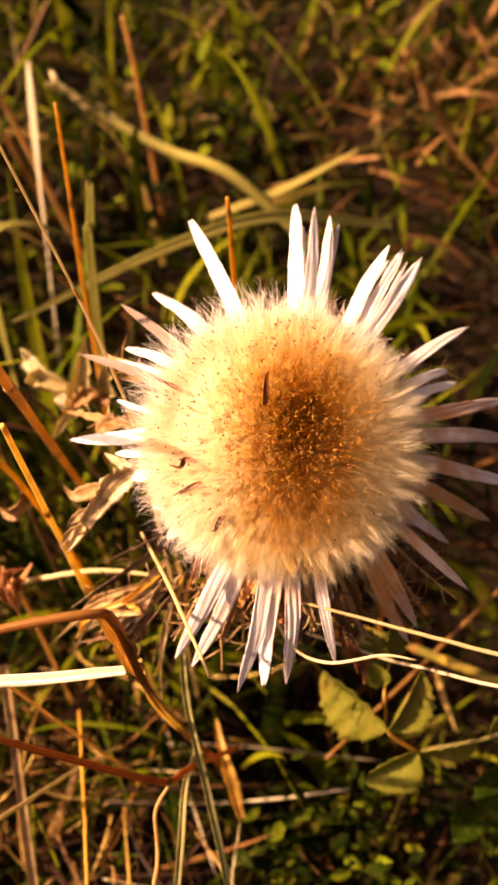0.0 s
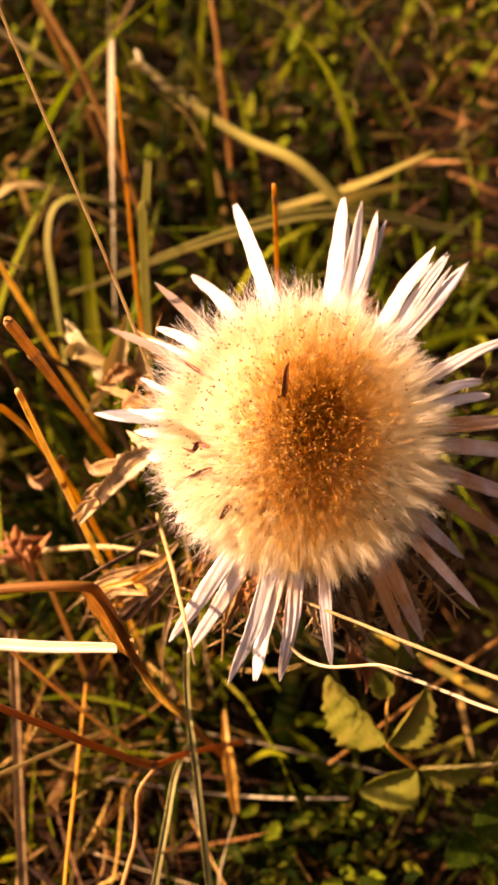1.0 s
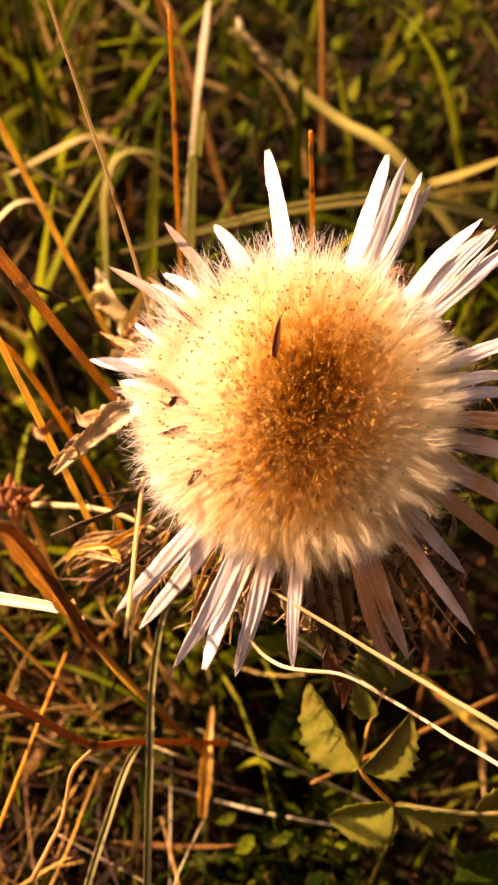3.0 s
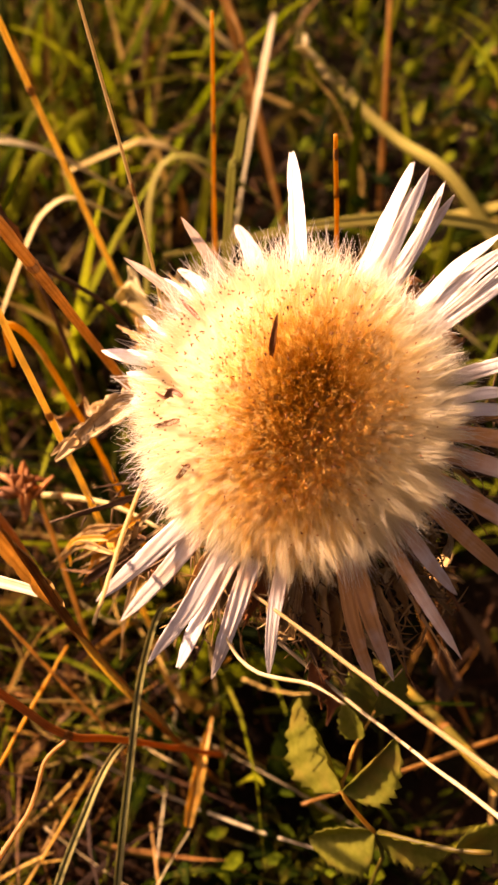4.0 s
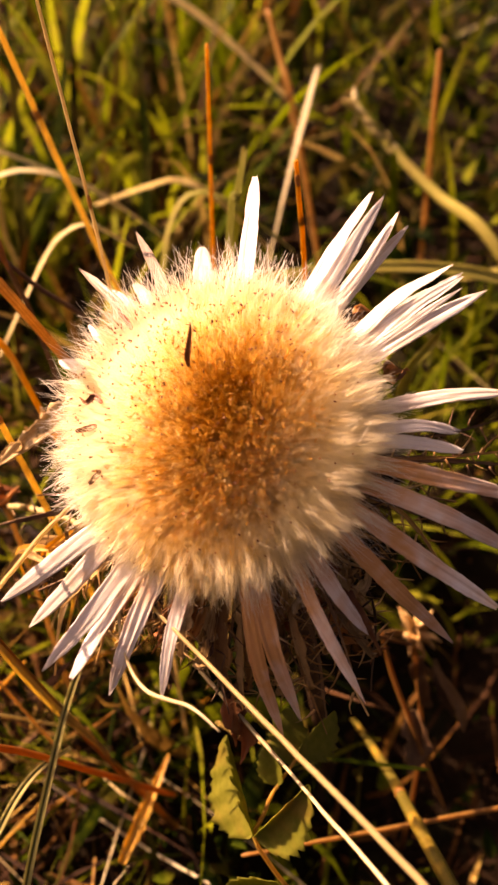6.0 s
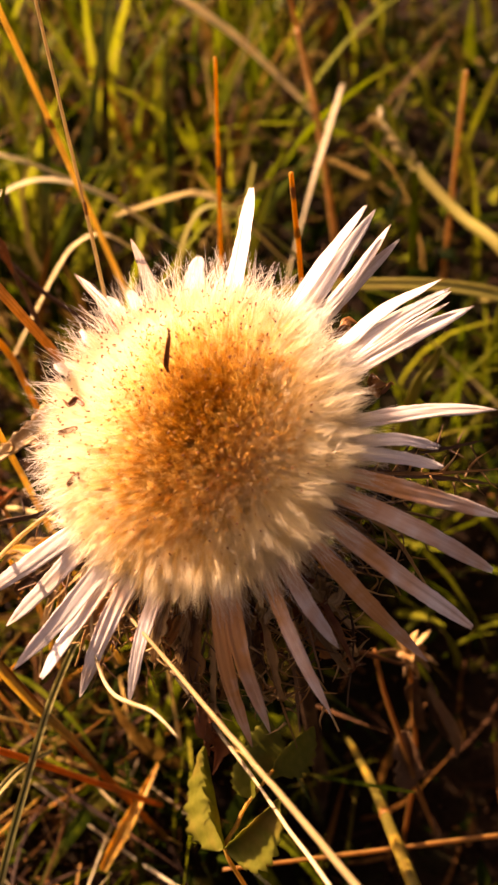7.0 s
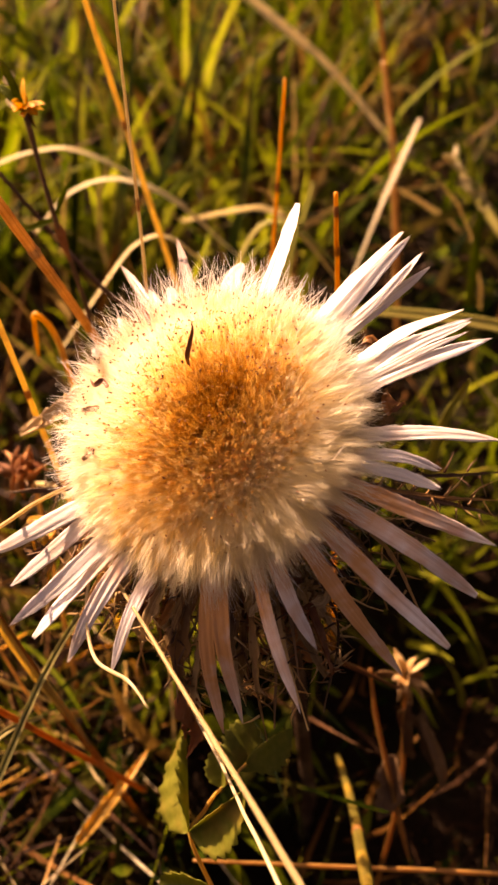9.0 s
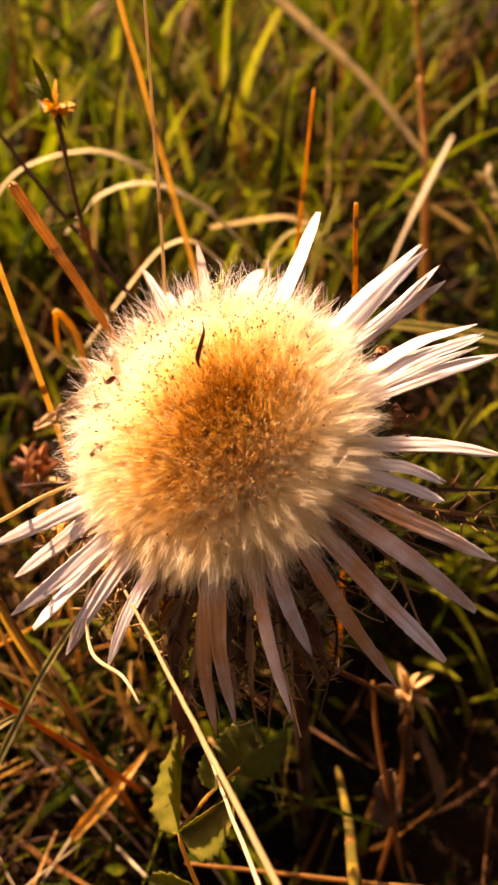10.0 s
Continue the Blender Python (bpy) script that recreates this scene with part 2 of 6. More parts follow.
M["redbrown"] = plant("red_brown_stalk", [(0.1, (0.5, 0.2, 0.045)), (0.5, (0.64, 0.31, 0.08)), (0.9, (0.74, 0.44, 0.15))], 0.5, 0.5, 0.3,
                      grain=800, stain=160, stain_col=(0.14, 0.05, 0.015), stain_amount=0.4, ribs=25, per_object=True)
# Olive stops set low to put the stalk's shade into its colour.
M["olive"] = plant("olive_stalk", [(0.1, (0.05, 0.048, 0.008)), (0.5, (0.095, 0.08, 0.011)), (0.9, (0.22, 0.15, 0.022))], 0.1, 0.5, 0.3,
                   grain=800, stain=120, stain_col=(0.4, 0.24, 0.03), ribs=25, per_object=True)
M["pale"] = plant("bleached_blade", [(0.1, (0.62, 0.51, 0.21)), (0.5, (0.75, 0.65, 0.33)), (0.9, (0.84, 0.78, 0.5))], 0.4, 0.6, 0.12,
                  grain=600, stain=90, stain_col=(0.42, 0.3, 0.14), ribs=30, per_object=True)
M["bleached"] = plant("bleached_straw", [(0.1, (0.72, 0.65, 0.43)), (0.5, (0.8, 0.74, 0.54)), (0.9, (0.86, 0.82, 0.66))], 0.35, 0.45, 0.3,
                      grain=600, stain=90, stain_col=(0.6, 0.47, 0.24), stain_amount=0.35, ribs=30, per_object=True)
M["sage"] = plant("grey_green_blade", [(0.1, (0.2, 0.21, 0.04)), (0.5, (0.32, 0.31, 0.07)), (0.9, (0.46, 0.41, 0.12))], 0.4, 0.6, 0.12,
                  grain=600, stain=80, stain_col=(0.36, 0.28, 0.1), ribs=22, per_object=True)
for kind, least, most, stain_share in (("ray", -0.2, 0.12, 0.3), ("tinged_ray", 0.1, 0.5, 0.45), ("stained_ray", 0.42, 1.0, 0.6), ("dull_ray", 0.15, 0.5, 0.6)):
    M[kind] = plant(kind, [(0.1, (0.4, 0.3, 0.24)), (0.5, (0.5, 0.4, 0.34)), (0.9, (0.58, 0.49, 0.43))] if kind == "dull_ray" else [(0.1, (0.8, 0.77, 0.75)), (0.5, (0.87, 0.85, 0.84)), (0.9, (0.91, 0.9, 0.89))], 0.3, 0.3, 0.6,
                    grain=900, stain=170, stain_col=(0.62, 0.38, 0.16), stain_amount=stain_share, ribs=46, bump=0.45, per_object=True, depth=0.00009, streaks=0.6, streak_from=0.5, streak_col=(0.6, 0.45, 0.3))
    brown_base(M[kind], least, most)
M["keeled"] = plant("keeled_blade", [(0.1, (0.3, 0.31, 0.08)), (0.5, (0.42, 0.41, 0.13)), (0.9, (0.55, 0.5, 0.2))], 0.3, 0.55, 0.2, grain=600, stain=80, stain_col=(0.36, 0.28, 0.1), per_object=True)
dark_keel(M["keeled"])
M["bract"] = plant("spiny_bract", [(0.1, (0.28, 0.14, 0.04)), (0.5, (0.46, 0.26, 0.09)), (0.9, (0.64, 0.44, 0.19))], 0.3, 0.55, 0.35,
                   grain=700, stain=140, stain_col=(0.09, 0.04, 0.018), stain_amount=0.8, per_object=True)
M["tanbract"] = plant("tan_bract", [(0.1, (0.34, 0.21, 0.08)), (0.5, (0.52, 0.36, 0.16)), (0.9, (0.7, 0.54, 0.29))], 0.3, 0.5, 0.35,
                      grain=700, stain=190, stain_col=(0.1, 0.045, 0.018), stain_amount=0.85, ribs=26, per_object=True)
M["darkbract"] = plant("dark_bract", [(0.1, (0.05, 0.022, 0.01)), (0.5, (0.1, 0.045, 0.02)), (0.9, (0.2, 0.11, 0.05))], 0.1, 0.6, 0.35,
                       grain=700, stain=140, stain_col=(0.3, 0.2, 0.1), stain_amount=0.5, per_object=True)
M["chaff"] = plant("chaff", [(0.1, (0.09, 0.025, 0.008)), (0.5, (0.15, 0.045, 0.012)), (0.9, (0.26, 0.1, 0.03))], 0.1, 0.5, 0.4, grain=900)
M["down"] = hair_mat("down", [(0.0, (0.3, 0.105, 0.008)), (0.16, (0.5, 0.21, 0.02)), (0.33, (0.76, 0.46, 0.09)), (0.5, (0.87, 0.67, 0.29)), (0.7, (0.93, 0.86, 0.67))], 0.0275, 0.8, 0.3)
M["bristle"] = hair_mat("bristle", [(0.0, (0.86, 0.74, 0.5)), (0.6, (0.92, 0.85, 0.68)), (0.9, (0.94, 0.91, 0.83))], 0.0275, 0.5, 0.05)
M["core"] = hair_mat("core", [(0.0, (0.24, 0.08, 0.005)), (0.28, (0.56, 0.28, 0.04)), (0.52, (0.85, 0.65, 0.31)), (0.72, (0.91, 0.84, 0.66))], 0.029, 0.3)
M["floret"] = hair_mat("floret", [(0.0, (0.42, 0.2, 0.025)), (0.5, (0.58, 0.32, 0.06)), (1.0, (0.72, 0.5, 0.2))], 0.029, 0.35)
M["rust"] = plant("rusty_scale", [(0.1, (0.17, 0.05, 0.014)), (0.5, (0.3, 0.1, 0.026)), (0.9, (0.48, 0.22, 0.07))], 0.25, 0.55, 0.3, grain=800, stain=150,
                  stain_col=(0.45, 0.25, 0.12), stain_amount=0.5, per_object=True)
M["yellow"] = plant("yellow_petal", [(0.1, (0.72, 0.32, 0.01)), (0.5, (0.82, 0.47, 0.02)), (0.9, (0.88, 0.6, 0.05))], 0.5, 0.5, 0.3)

# ---- mesh building ----
def mesh_np(name, verts, faces, uv=None, smooth=True):
    verts, faces = np.asarray(verts, np.float32).reshape(-1, 3), np.asarray(faces, np.int32)
    me = bpy.data.meshes.new(name)
    k = faces.shape[1]
    me.vertices.add(len(verts))
    me.vertices.foreach_set("co", verts.ravel())
    me.loops.add(faces.size)
    me.loops.foreach_set("vertex_index", faces.ravel())
    me.polygons.add(len(faces))
    me.polygons.foreach_set("loop_start", np.arange(0, faces.size, k, dtype=np.int32))
    if uv is not None:
        layer = me.uv_layers.new(name="UVMap")
        layer.data.foreach_set("uv", np.asarray(uv, np.float32)[faces.ravel()].ravel())
    me.update(calc_edges=True)
    me.polygons.foreach_set("use_smooth", np.full(len(faces), smooth, dtype=bool))
    return me


class Shape:
    """Quads gathered from ribbons, tubes and cones, for one mesh."""

    def __init__(self):
        self.v, self.f, self.t, self.n = [], [], [], 0

    def grid(self, rows, closed=True):
        """rows: (along, around, 3); closed round the section."""
        rows = np.asarray(rows, float)
        a, b = rows.shape[:2]
        i = np.arange(a - 1)[:, None]
        j = np.arange(b if closed else b - 1)[None]
        k = (j + 1) % b
        q = np.stack([i * b + j, i * b + k, (i + 1) * b + k, (i + 1) * b + j], -1).reshape(-1, 4)
        self.f.append(q + self.n)
        self.v.append(rows.reshape(-1, 3))
        u = np.abs(np.linspace(-1, 1, b, endpoint=not closed)) if closed else np.linspace(0, 1, b)
        self.t.append(np.stack(np.broadcast_arrays(u[None], np.linspace(0, 1, a)[:, None]), -1).reshape(-1, 2))
        self.n += a * b
        return self

    def mesh(self, name):
        return mesh_np(name, np.concatenate(self.v), np.concatenate(self.f), np.concatenate(self.t))


def spline(pts, n):
    """A smooth line of n points through a few."""
    p = np.asarray(pts, float)
    if len(p) == 2:
        return p[0] + (p[1] - p[0]) * np.linspace(0, 1, n)[:, None]
    e = np.vstack([2 * p[0] - p[1], p, 2 * p[-1] - p[-2]])
    out = []
    for t in np.linspace(0, len(p) - 1 - 1e-9, n):
        i, u = int(t), t - int(t)
        a, b, c, d = e[i:i + 4]
        out.append(0.5 * (2 * b + (c - a) * u + (2 * a - 5 * b + 4 * c - d) * u * u + (3 * b - a - 3 * c + d) * u ** 3))
    return np.array(out)


def unit(v):
    return v / np.maximum(np.linalg.norm(v, axis=-1, keepdims=True), 1e-12)


def frames(line, up):
    along = unit(np.gradient(line, axis=0))
    side = unit(np.cross(along, np.broadcast_to(up, along.shape)) + 1e-9)
    return along, side, np.cross(side, along)


def tube(shape, pts, radii, sides=7, n=14, wobble=0.0, rng=None):
    line = spline(pts, n)
    if wobble and rng is not None:
        line[1:-1] += rng.normal(0, wobble, (n - 2, 3))
    r = np.interp(np.linspace(0, 1, n), np.linspace(0, 1, len(radii)), radii)
    _, side, over = frames(line, (0.31, 0.17, 0.93))
    ang = np.linspace(0, 2 * np.pi, sides, endpoint=False)
    rows = line[:, None] + r[:, None, None] * (np.cos(ang)[None, :, None] * side[:, None] + np.sin(ang)[None, :, None] * over[:, None])
    rows = np.concatenate([np.repeat(line[:1, None], sides, 1), rows, np.repeat(line[-1:, None], sides, 1)])
    return shape.grid(rows)


def strap(shape, pts, widths, up=(0, 0, 1), fold=0.25, thick=0.00016, n=18, twist=0.0, ragged=0.0, across=5, rng=None, start=0.0, crease=0.0, torn=0.0):
    """A blade with two skins: widths along it, folded along its midrib, turned by twist degrees from end to end."""
    line = spline(pts, n)
    w = np.interp(np.linspace(0, 1, n), np.linspace(0, 1, len(widths)), widths) / 2
    _, side, over = frames(line, up)
    tw = np.radians(start + twist * np.linspace(0, 1, n))[:, None]
    side, over = side * np.cos(tw) + over * np.sin(tw), over * np.cos(tw) - side * np.sin(tw)
    u = np.linspace(-1, 1, across)
    edge = np.ones((n, across))
    if ragged and rng is not None:
        edge[:, 0] += rng.normal(0, ragged, n)
        edge[:, -1] += rng.normal(0, ragged, n)
    top = line[:, None] + (w[:, None] * u[None] * edge)[..., None] * side[:, None] + (w[:, None] * fold * (u[None] ** 2 - 0.4))[..., None] * over[:, None]
    if crease:
        run = np.linspace(0, 1, n)[:, None]
        wave = np.sin(u[None] * (6.0 + 2.5 * math.sin(start)) + start + 4 * run + 1.3 * np.sin(9 * run + start)) + 0.5 * np.sin(u[None] * 13 + 2 * start + 7 * run) + 0.35 * np.sin(17 * run + 3 * u[None] + start)
        top = top + (w[:, None] * crease * wave)[..., None] * over[:, None]
    if torn:
        back = np.abs(rng.normal(0, torn, across)) * (1 - 0.5 * np.abs(u))
        pull = np.clip((np.linspace(0, 1, n) - 0.72) / 0.28, 0, 1)[:, None] ** 2 * back[None]
        top = top - pull[..., None] * unit(line[-1] - line[-4])
    low = top - over[:, None] * thick
    ring = np.concatenate([top, low[:, ::-1]], 1)
    ends = [np.repeat(ring[i:i + 1].mean(1, keepdims=True), ring.shape[1], 1) for i in (0, -1)]
    return shape.grid(np.concatenate([ends[0], ring, ends[1]]))


def part(name, data, material, parent, label="", m=None):
    """One mesh of a thing (or of a part), built in the world's axes."""
    me = data.mesh(name) if isinstance(data, Shape) else data
    me.materials.clear()
    me.materials.append(material)
    ob = new(name, me)
    ob.parent = parent
    if parent is not None and parent.type == "EMPTY":
        ob.matrix_parent_inverse = Matrix.Translation(-parent.location)
    if m is not None:
        ob.matrix_basis = m
    return tagged(ob, label)


def thing(name, base, label, category, group=""):
    e = new(name)
    e.location = base
    e.empty_display_size = 0.01
    return tagged(e, label, category, group)


def single(name, data, material, label, category, group="", kind=""):
    ob = part(name, data, material, None)
    return tagged(ob, label, category, group, kind)


def ground_height(x, y):
    s = np.clip((np.asarray(y) - 0.13) / 0.3, 0, 1)
    s = s * s * (3 - 2 * s)
    # A hollow is added east of the thistle to keep that ground in shade.
    return -0.022 - 0.032 * np.clip((np.asarray(x) + 0.002) / 0.028, 0, 1) * np.clip((0.26 - np.asarray(x)) / 0.05, 0, 1) * np.clip((0.27 - np.asarray(y)) / 0.08, 0, 1) * np.clip((np.asarray(y) + 0.25) / 0.15, 0, 1) + 0.055 * s + 0.004 * np.sin(np.asarray(x) * 31 + 1) * np.cos(np.asarray(y) * 27) + 0.0025 * np.sin(np.asarray(x) * 83) * np.sin(np.asarray(y) * 71 + 2)


# ---- ground: one sheet, fine near the flower, out to the horizon ----
def build_ground():
    def ticks(mid):
        near = np.arange(-0.9, 1.6, 0.012) + mid
        far = np.array([2.2, 3.5, 6, 12, 30, 90, 300, 1200])
        return np.concatenate([mid - 0.9 - far[::-1], near, near[-1] + far])
    xs, ys = ticks(-0.2), ticks(0.0)
    X, Y = np.meshgrid(xs, ys, indexing="ij")
    Z = ground_height(X, Y)
    far = np.clip((np.hypot(X, Y) - 1.6) / 3, 0, 1)
    Z = Z * (1 - far) + 0.03 * far
    rng = np.random.default_rng(3)
    Z += rng.normal(0, 0.0012, Z.shape) * (1 - far)
    a, b = X.shape
    i, j = np.meshgrid(np.arange(a - 1), np.arange(b - 1), indexing="ij")
    f = np.stack([i * b + j, (i + 1) * b + j, (i + 1) * b + j + 1, i * b + j + 1], -1).reshape(-1, 4)
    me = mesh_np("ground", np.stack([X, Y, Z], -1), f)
    single("ground", me, M["soil"], "brown meadow soil under dense autumn turf, darkened with its shade", "ground", kind="structure")


build_ground()


# ---- turf, too many to count ----
def spread(rng, n, reach=1.5, keep=0.55, lo=68, hi=160, eye=(0.06, -0.02)):
    """Places on the ground: a wedge of meadow round the flower, thinner far off."""
    a = np.radians(rng.uniform(lo, hi, n))
    r = 0.03 + (reach - 0.03) * rng.uniform(0, 1, n) ** (1 / (1 + keep))
    x, y = eye[0] + r * np.cos(a), eye[1] + r * np.sin(a)
    return x, y


def ring_spread(rng, n, reach=0.55):
    r, a = reach * np.sqrt(rng.uniform(0, 1, n)), rng.uniform(0, 2 * np.pi, n)
    return 0.02 + r * np.cos(a), 0.12 + r * np.sin(a)


def blades(name, rng, x, y, z0, length, width, lean, heading, bend, material, label, category, fold=0.3, rings=6, kind="stuff", group=""):
    """Many folded, bending blades in one mesh."""
    n = len(x)
    u = np.linspace(0, 1, rings)
    ang = lean[:, None] + bend[:, None] * u[None] ** 1.3       # angle from upright, along the blade
    step = length[:, None] / (rings - 1)
    out = np.concatenate([np.zeros((n, 1)), np.cumsum(np.sin(ang[:, 1:]) * step, 1)], 1)
    up = np.concatenate([np.zeros((n, 1)), np.cumsum(np.cos(ang[:, 1:]) * step, 1)], 1)
    hx, hy = np.cos(heading), np.sin(heading)
    turn = rng.normal(0, 0.25, n)[:, None] * u[None] ** 2 * length[:, None]
    px = x[:, None] + out * hx[:, None] - turn * hy[:, None]
    py = y[:, None] + out * hy[:, None] + turn * hx[:, None]
    pz = z0[:, None] + up
    ground = ground_height(px, py) + 0.001
    pz = np.maximum(pz, ground)
    spin = rng.uniform(-1.2, 1.2, n)[:, None] + rng.normal(0, 0.7, n)[:, None] * u[None]
    w = width[:, None] / 2 * np.minimum(1, 1.5 * (1 - u[None]) ** 0.75 + 0.02) * np.minimum(1, 0.7 + 2 * u[None])
    sx, sy = -hy[:, None] * np.cos(spin), hx[:, None] * np.cos(spin)
    sz = np.sin(spin) * np.sin(ang)
    sx2, sy2 = sx + hx[:, None] * np.sin(spin) * np.cos(ang), sy + hy[:, None] * np.sin(spin) * np.cos(ang)
    mid = np.stack([px, py, pz], -1)
    side = np.stack([sx2, sy2, -sz], -1)
    al = unit(np.gradient(mid, axis=1))
    over = np.cross(side, al)
    V = np.stack([mid - side * w[..., None] + over * (w * fold)[..., None], mid, mid + side * w[..., None] + over * (w * fold)[..., None]], 2)
    i = np.arange(rings - 1)[:, None]
    j = np.arange(2)[None]
    F = np.stack([i * 3 + j, i * 3 + j + 1, (i + 1) * 3 + j + 1, (i + 1) * 3 + j], -1).reshape(-1, 4)
    faces = (F[None] + (np.arange(n) * rings * 3)[:, None, None]).reshape(-1, 4)
    uv = np.broadcast_to(np.stack(np.broadcast_arrays(np.array([0, 0.5, 1.0])[None], u[:, None]), -1)[None], (n, rings, 3, 2)).reshape(-1, 2)
    me = mesh_np(name, V, faces, uv)
    return single(name, me, material, label, category, group, kind)


def each_blade(name, rng, x, y, z0, length, width, lean, heading, bend, material, label, category, group, rings=8):
    """Blades that stand apart, each a thing of its own."""
    for i in range(len(x)):
        k = slice(i, i + 1)
        blades(name, rng, x[k], y[k], z0[k], length[k], width[k], lean[k], heading[k], bend[k], material, label, category, rings=rings, kind="", group=group)


def clear_of_head(x, y, h):
    """Lower what would stand in the flower head's room or between it and the open side."""
    d = np.hypot(x - 0.02, y - 0.09)
    front = 0.012 + np.clip(d - 0.05, 0, 1) * 0.75
    under = np.where((y > 0.105) & (x < 0.035), 0.07, 0)
    return np.minimum(h, np.maximum(front, under))


def build_turf():
    rng = np.random.default_rng(11)
    # green blades
    n = 4000
    x, y = spread(rng, n)
    west = np.clip((0.02 - x) / 0.2 + rng.normal(0, 0.2, n), 0, 1)
    h = rng.uniform(0.03, 0.075, n) + west * rng.uniform(0.0, 0.085, n)
    h = clear_of_head(x, y, h)
    few = rng.uniform(0, 1, n) < np.where((x > 0.0) & (y < 0.26), 0.12, np.clip(0.34 + (0.05 - x) * 1.2, 0.24, 0.42))
    x, y, h = x[few], y[few], h[few]
    n = len(x)
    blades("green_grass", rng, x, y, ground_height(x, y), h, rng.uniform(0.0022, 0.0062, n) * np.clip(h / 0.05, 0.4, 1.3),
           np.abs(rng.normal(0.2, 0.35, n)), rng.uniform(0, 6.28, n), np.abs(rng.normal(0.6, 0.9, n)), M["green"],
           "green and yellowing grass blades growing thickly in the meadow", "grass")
    # taller fresh blades, in tufts to the north-west
    n = 480
    k = rng.integers(0, 60, n)
    x = rng.uniform(-0.42, -0.04, 60)[k] + rng.normal(0, 0.012, n)
    y = rng.uniform(0.2, 0.62, 60)[k] + rng.normal(0, 0.012, n)
    keep = x < -0.06 - (y - 0.2) * 0.55
    x, y = x[keep], y[keep]
    n = len(x)
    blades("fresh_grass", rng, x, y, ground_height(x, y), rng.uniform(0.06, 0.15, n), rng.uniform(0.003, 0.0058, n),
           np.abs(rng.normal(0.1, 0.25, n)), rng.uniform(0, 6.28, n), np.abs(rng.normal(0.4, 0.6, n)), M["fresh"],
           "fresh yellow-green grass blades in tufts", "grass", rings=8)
    # dead blades standing among the green
    n = 240
    x, y = rng.uniform(-0.42, -0.08, n), rng.uniform(0.2, 0.62, n)
    keep = x < -0.08 - (y - 0.2) * 0.4
    x, y = x[keep], y[keep]
    n = len(x)
    each_blade("standing_straw", rng, x, y, ground_height(x, y), rng.uniform(0.05, 0.13, n), rng.uniform(0.0014, 0.004, n),
           np.abs(rng.normal(0.15, 0.3, n)), rng.uniform(0, 6.28, n), np.abs(rng.normal(0.3, 0.6, n)), M["dead_blade"],
               "tan or brown dead grass blade standing among green grass", "grass blade", "dead blades in the green grass")
    # long arching blades over the turf behind
    for name, n, mat, label in (("arching_grass", 13, M["fresh_blade"], "long yellow-green grass blade arching over the turf"), ("arching_straw", 8, M["arch"], "long tan dead blade arching over the turf")):
        x, y = rng.uniform(-0.22, 0.24, n), rng.uniform(0.26, 0.6, n)
        each_blade(name, rng, x, y, ground_height(x, y), rng.uniform(0.09, 0.2, n), rng.uniform(0.002, 0.0042, n), np.abs(rng.normal(0.5, 0.3, n)), rng.uniform(0, 6.28, n),
               rng.uniform(0.8, 1.9, n), mat, label, "grass blade", "long blades arching over the turf", rings=12)
    n = 75
    x, y = rng.uniform(-0.3, 0.22, n), rng.uniform(0.24, 0.6, n)
    each_blade("fallen_straw", rng, x, y, ground_height(x, y) - 0.001, rng.uniform(0.03, 0.09, n), rng.uniform(0.0007, 0.0017, n),
               rng.uniform(0.6, 1.25, n), rng.uniform(0, 6.28, n), np.abs(rng.normal(0.1, 0.4, n)), M["lightstraw"], "thin pale straw leaning across the turf", "straw", "pale straws across the turf")
    n = 330
    x, y = 0.12 + rng.normal(0, 0.05, n), 0.42 + rng.normal(0, 0.06, n)
    blades("rusty_thatch", rng, x, y, ground_height(x, y) + rng.uniform(0.002, 0.03, n), rng.uniform(0.01, 0.05, n), rng.uniform(0.0008, 0.003, n),
           rng.uniform(0.8, 1.7, n), rng.uniform(0, 6.28, n), rng.normal(0, 0.6, n), M["rusty"], "rusty brown dead leaves and stems in the turf", "thatch", rings=5)
    # dry blades, mostly fallen over
    n = 4200
    x, y = spread(rng, n)
    few = rng.uniform(0, 1, n) < np.where((x > -0.02) & (y < 0.27), 0.1, np.where(x > -0.1 - (y - 0.25) * 0.3, 0.1, 0.5))
    x, y = x[few], y[few]
    n = len(x)
    h = clear_of_head(x, y, rng.uniform(0.03, 0.12, n))
    blades("dry_grass", rng, x, y, ground_height(x, y) + rng.uniform(0, 0.012, n), h, rng.uniform(0.0014, 0.0050, n),
           np.clip(rng.normal(0.85, 0.5, n), 0, 1.5), rng.uniform(0, 6.28, n), rng.normal(0.35, 0.7, n), M["dry"],
           "bleached and tan dry grass blades, bent and fallen", "dry grass")
    # brown thatch lying on the soil
    n = 15000
    x, y = spread(rng, n, reach=1.2)
    few = rng.uniform(0, 1, n) < np.where((x > -0.02) & (y < 0.27), 0.2, np.where(y > 0.25, np.where(x > -0.12, 0.22, 0.5), 1.0))
    x, y = x[few], y[few]
    n = len(x)
    lift = rng.uniform(0, 1, n) ** 2 * 0.016
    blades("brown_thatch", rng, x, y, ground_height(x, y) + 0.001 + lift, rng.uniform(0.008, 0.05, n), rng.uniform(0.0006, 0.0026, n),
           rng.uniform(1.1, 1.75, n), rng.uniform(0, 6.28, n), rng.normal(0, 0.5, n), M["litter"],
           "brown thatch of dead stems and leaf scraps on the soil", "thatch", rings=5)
    # turf all round, outside the wedge
    n = 3000
    x, y = ring_spread(rng, n)
    h = clear_of_head(x, y, rng.uniform(0.02, 0.07, n))
    gap = (y < 0.26) & (x > -0.03)
    x, y, h = x[~gap], y[~gap], h[~gap]
    n = len(x)
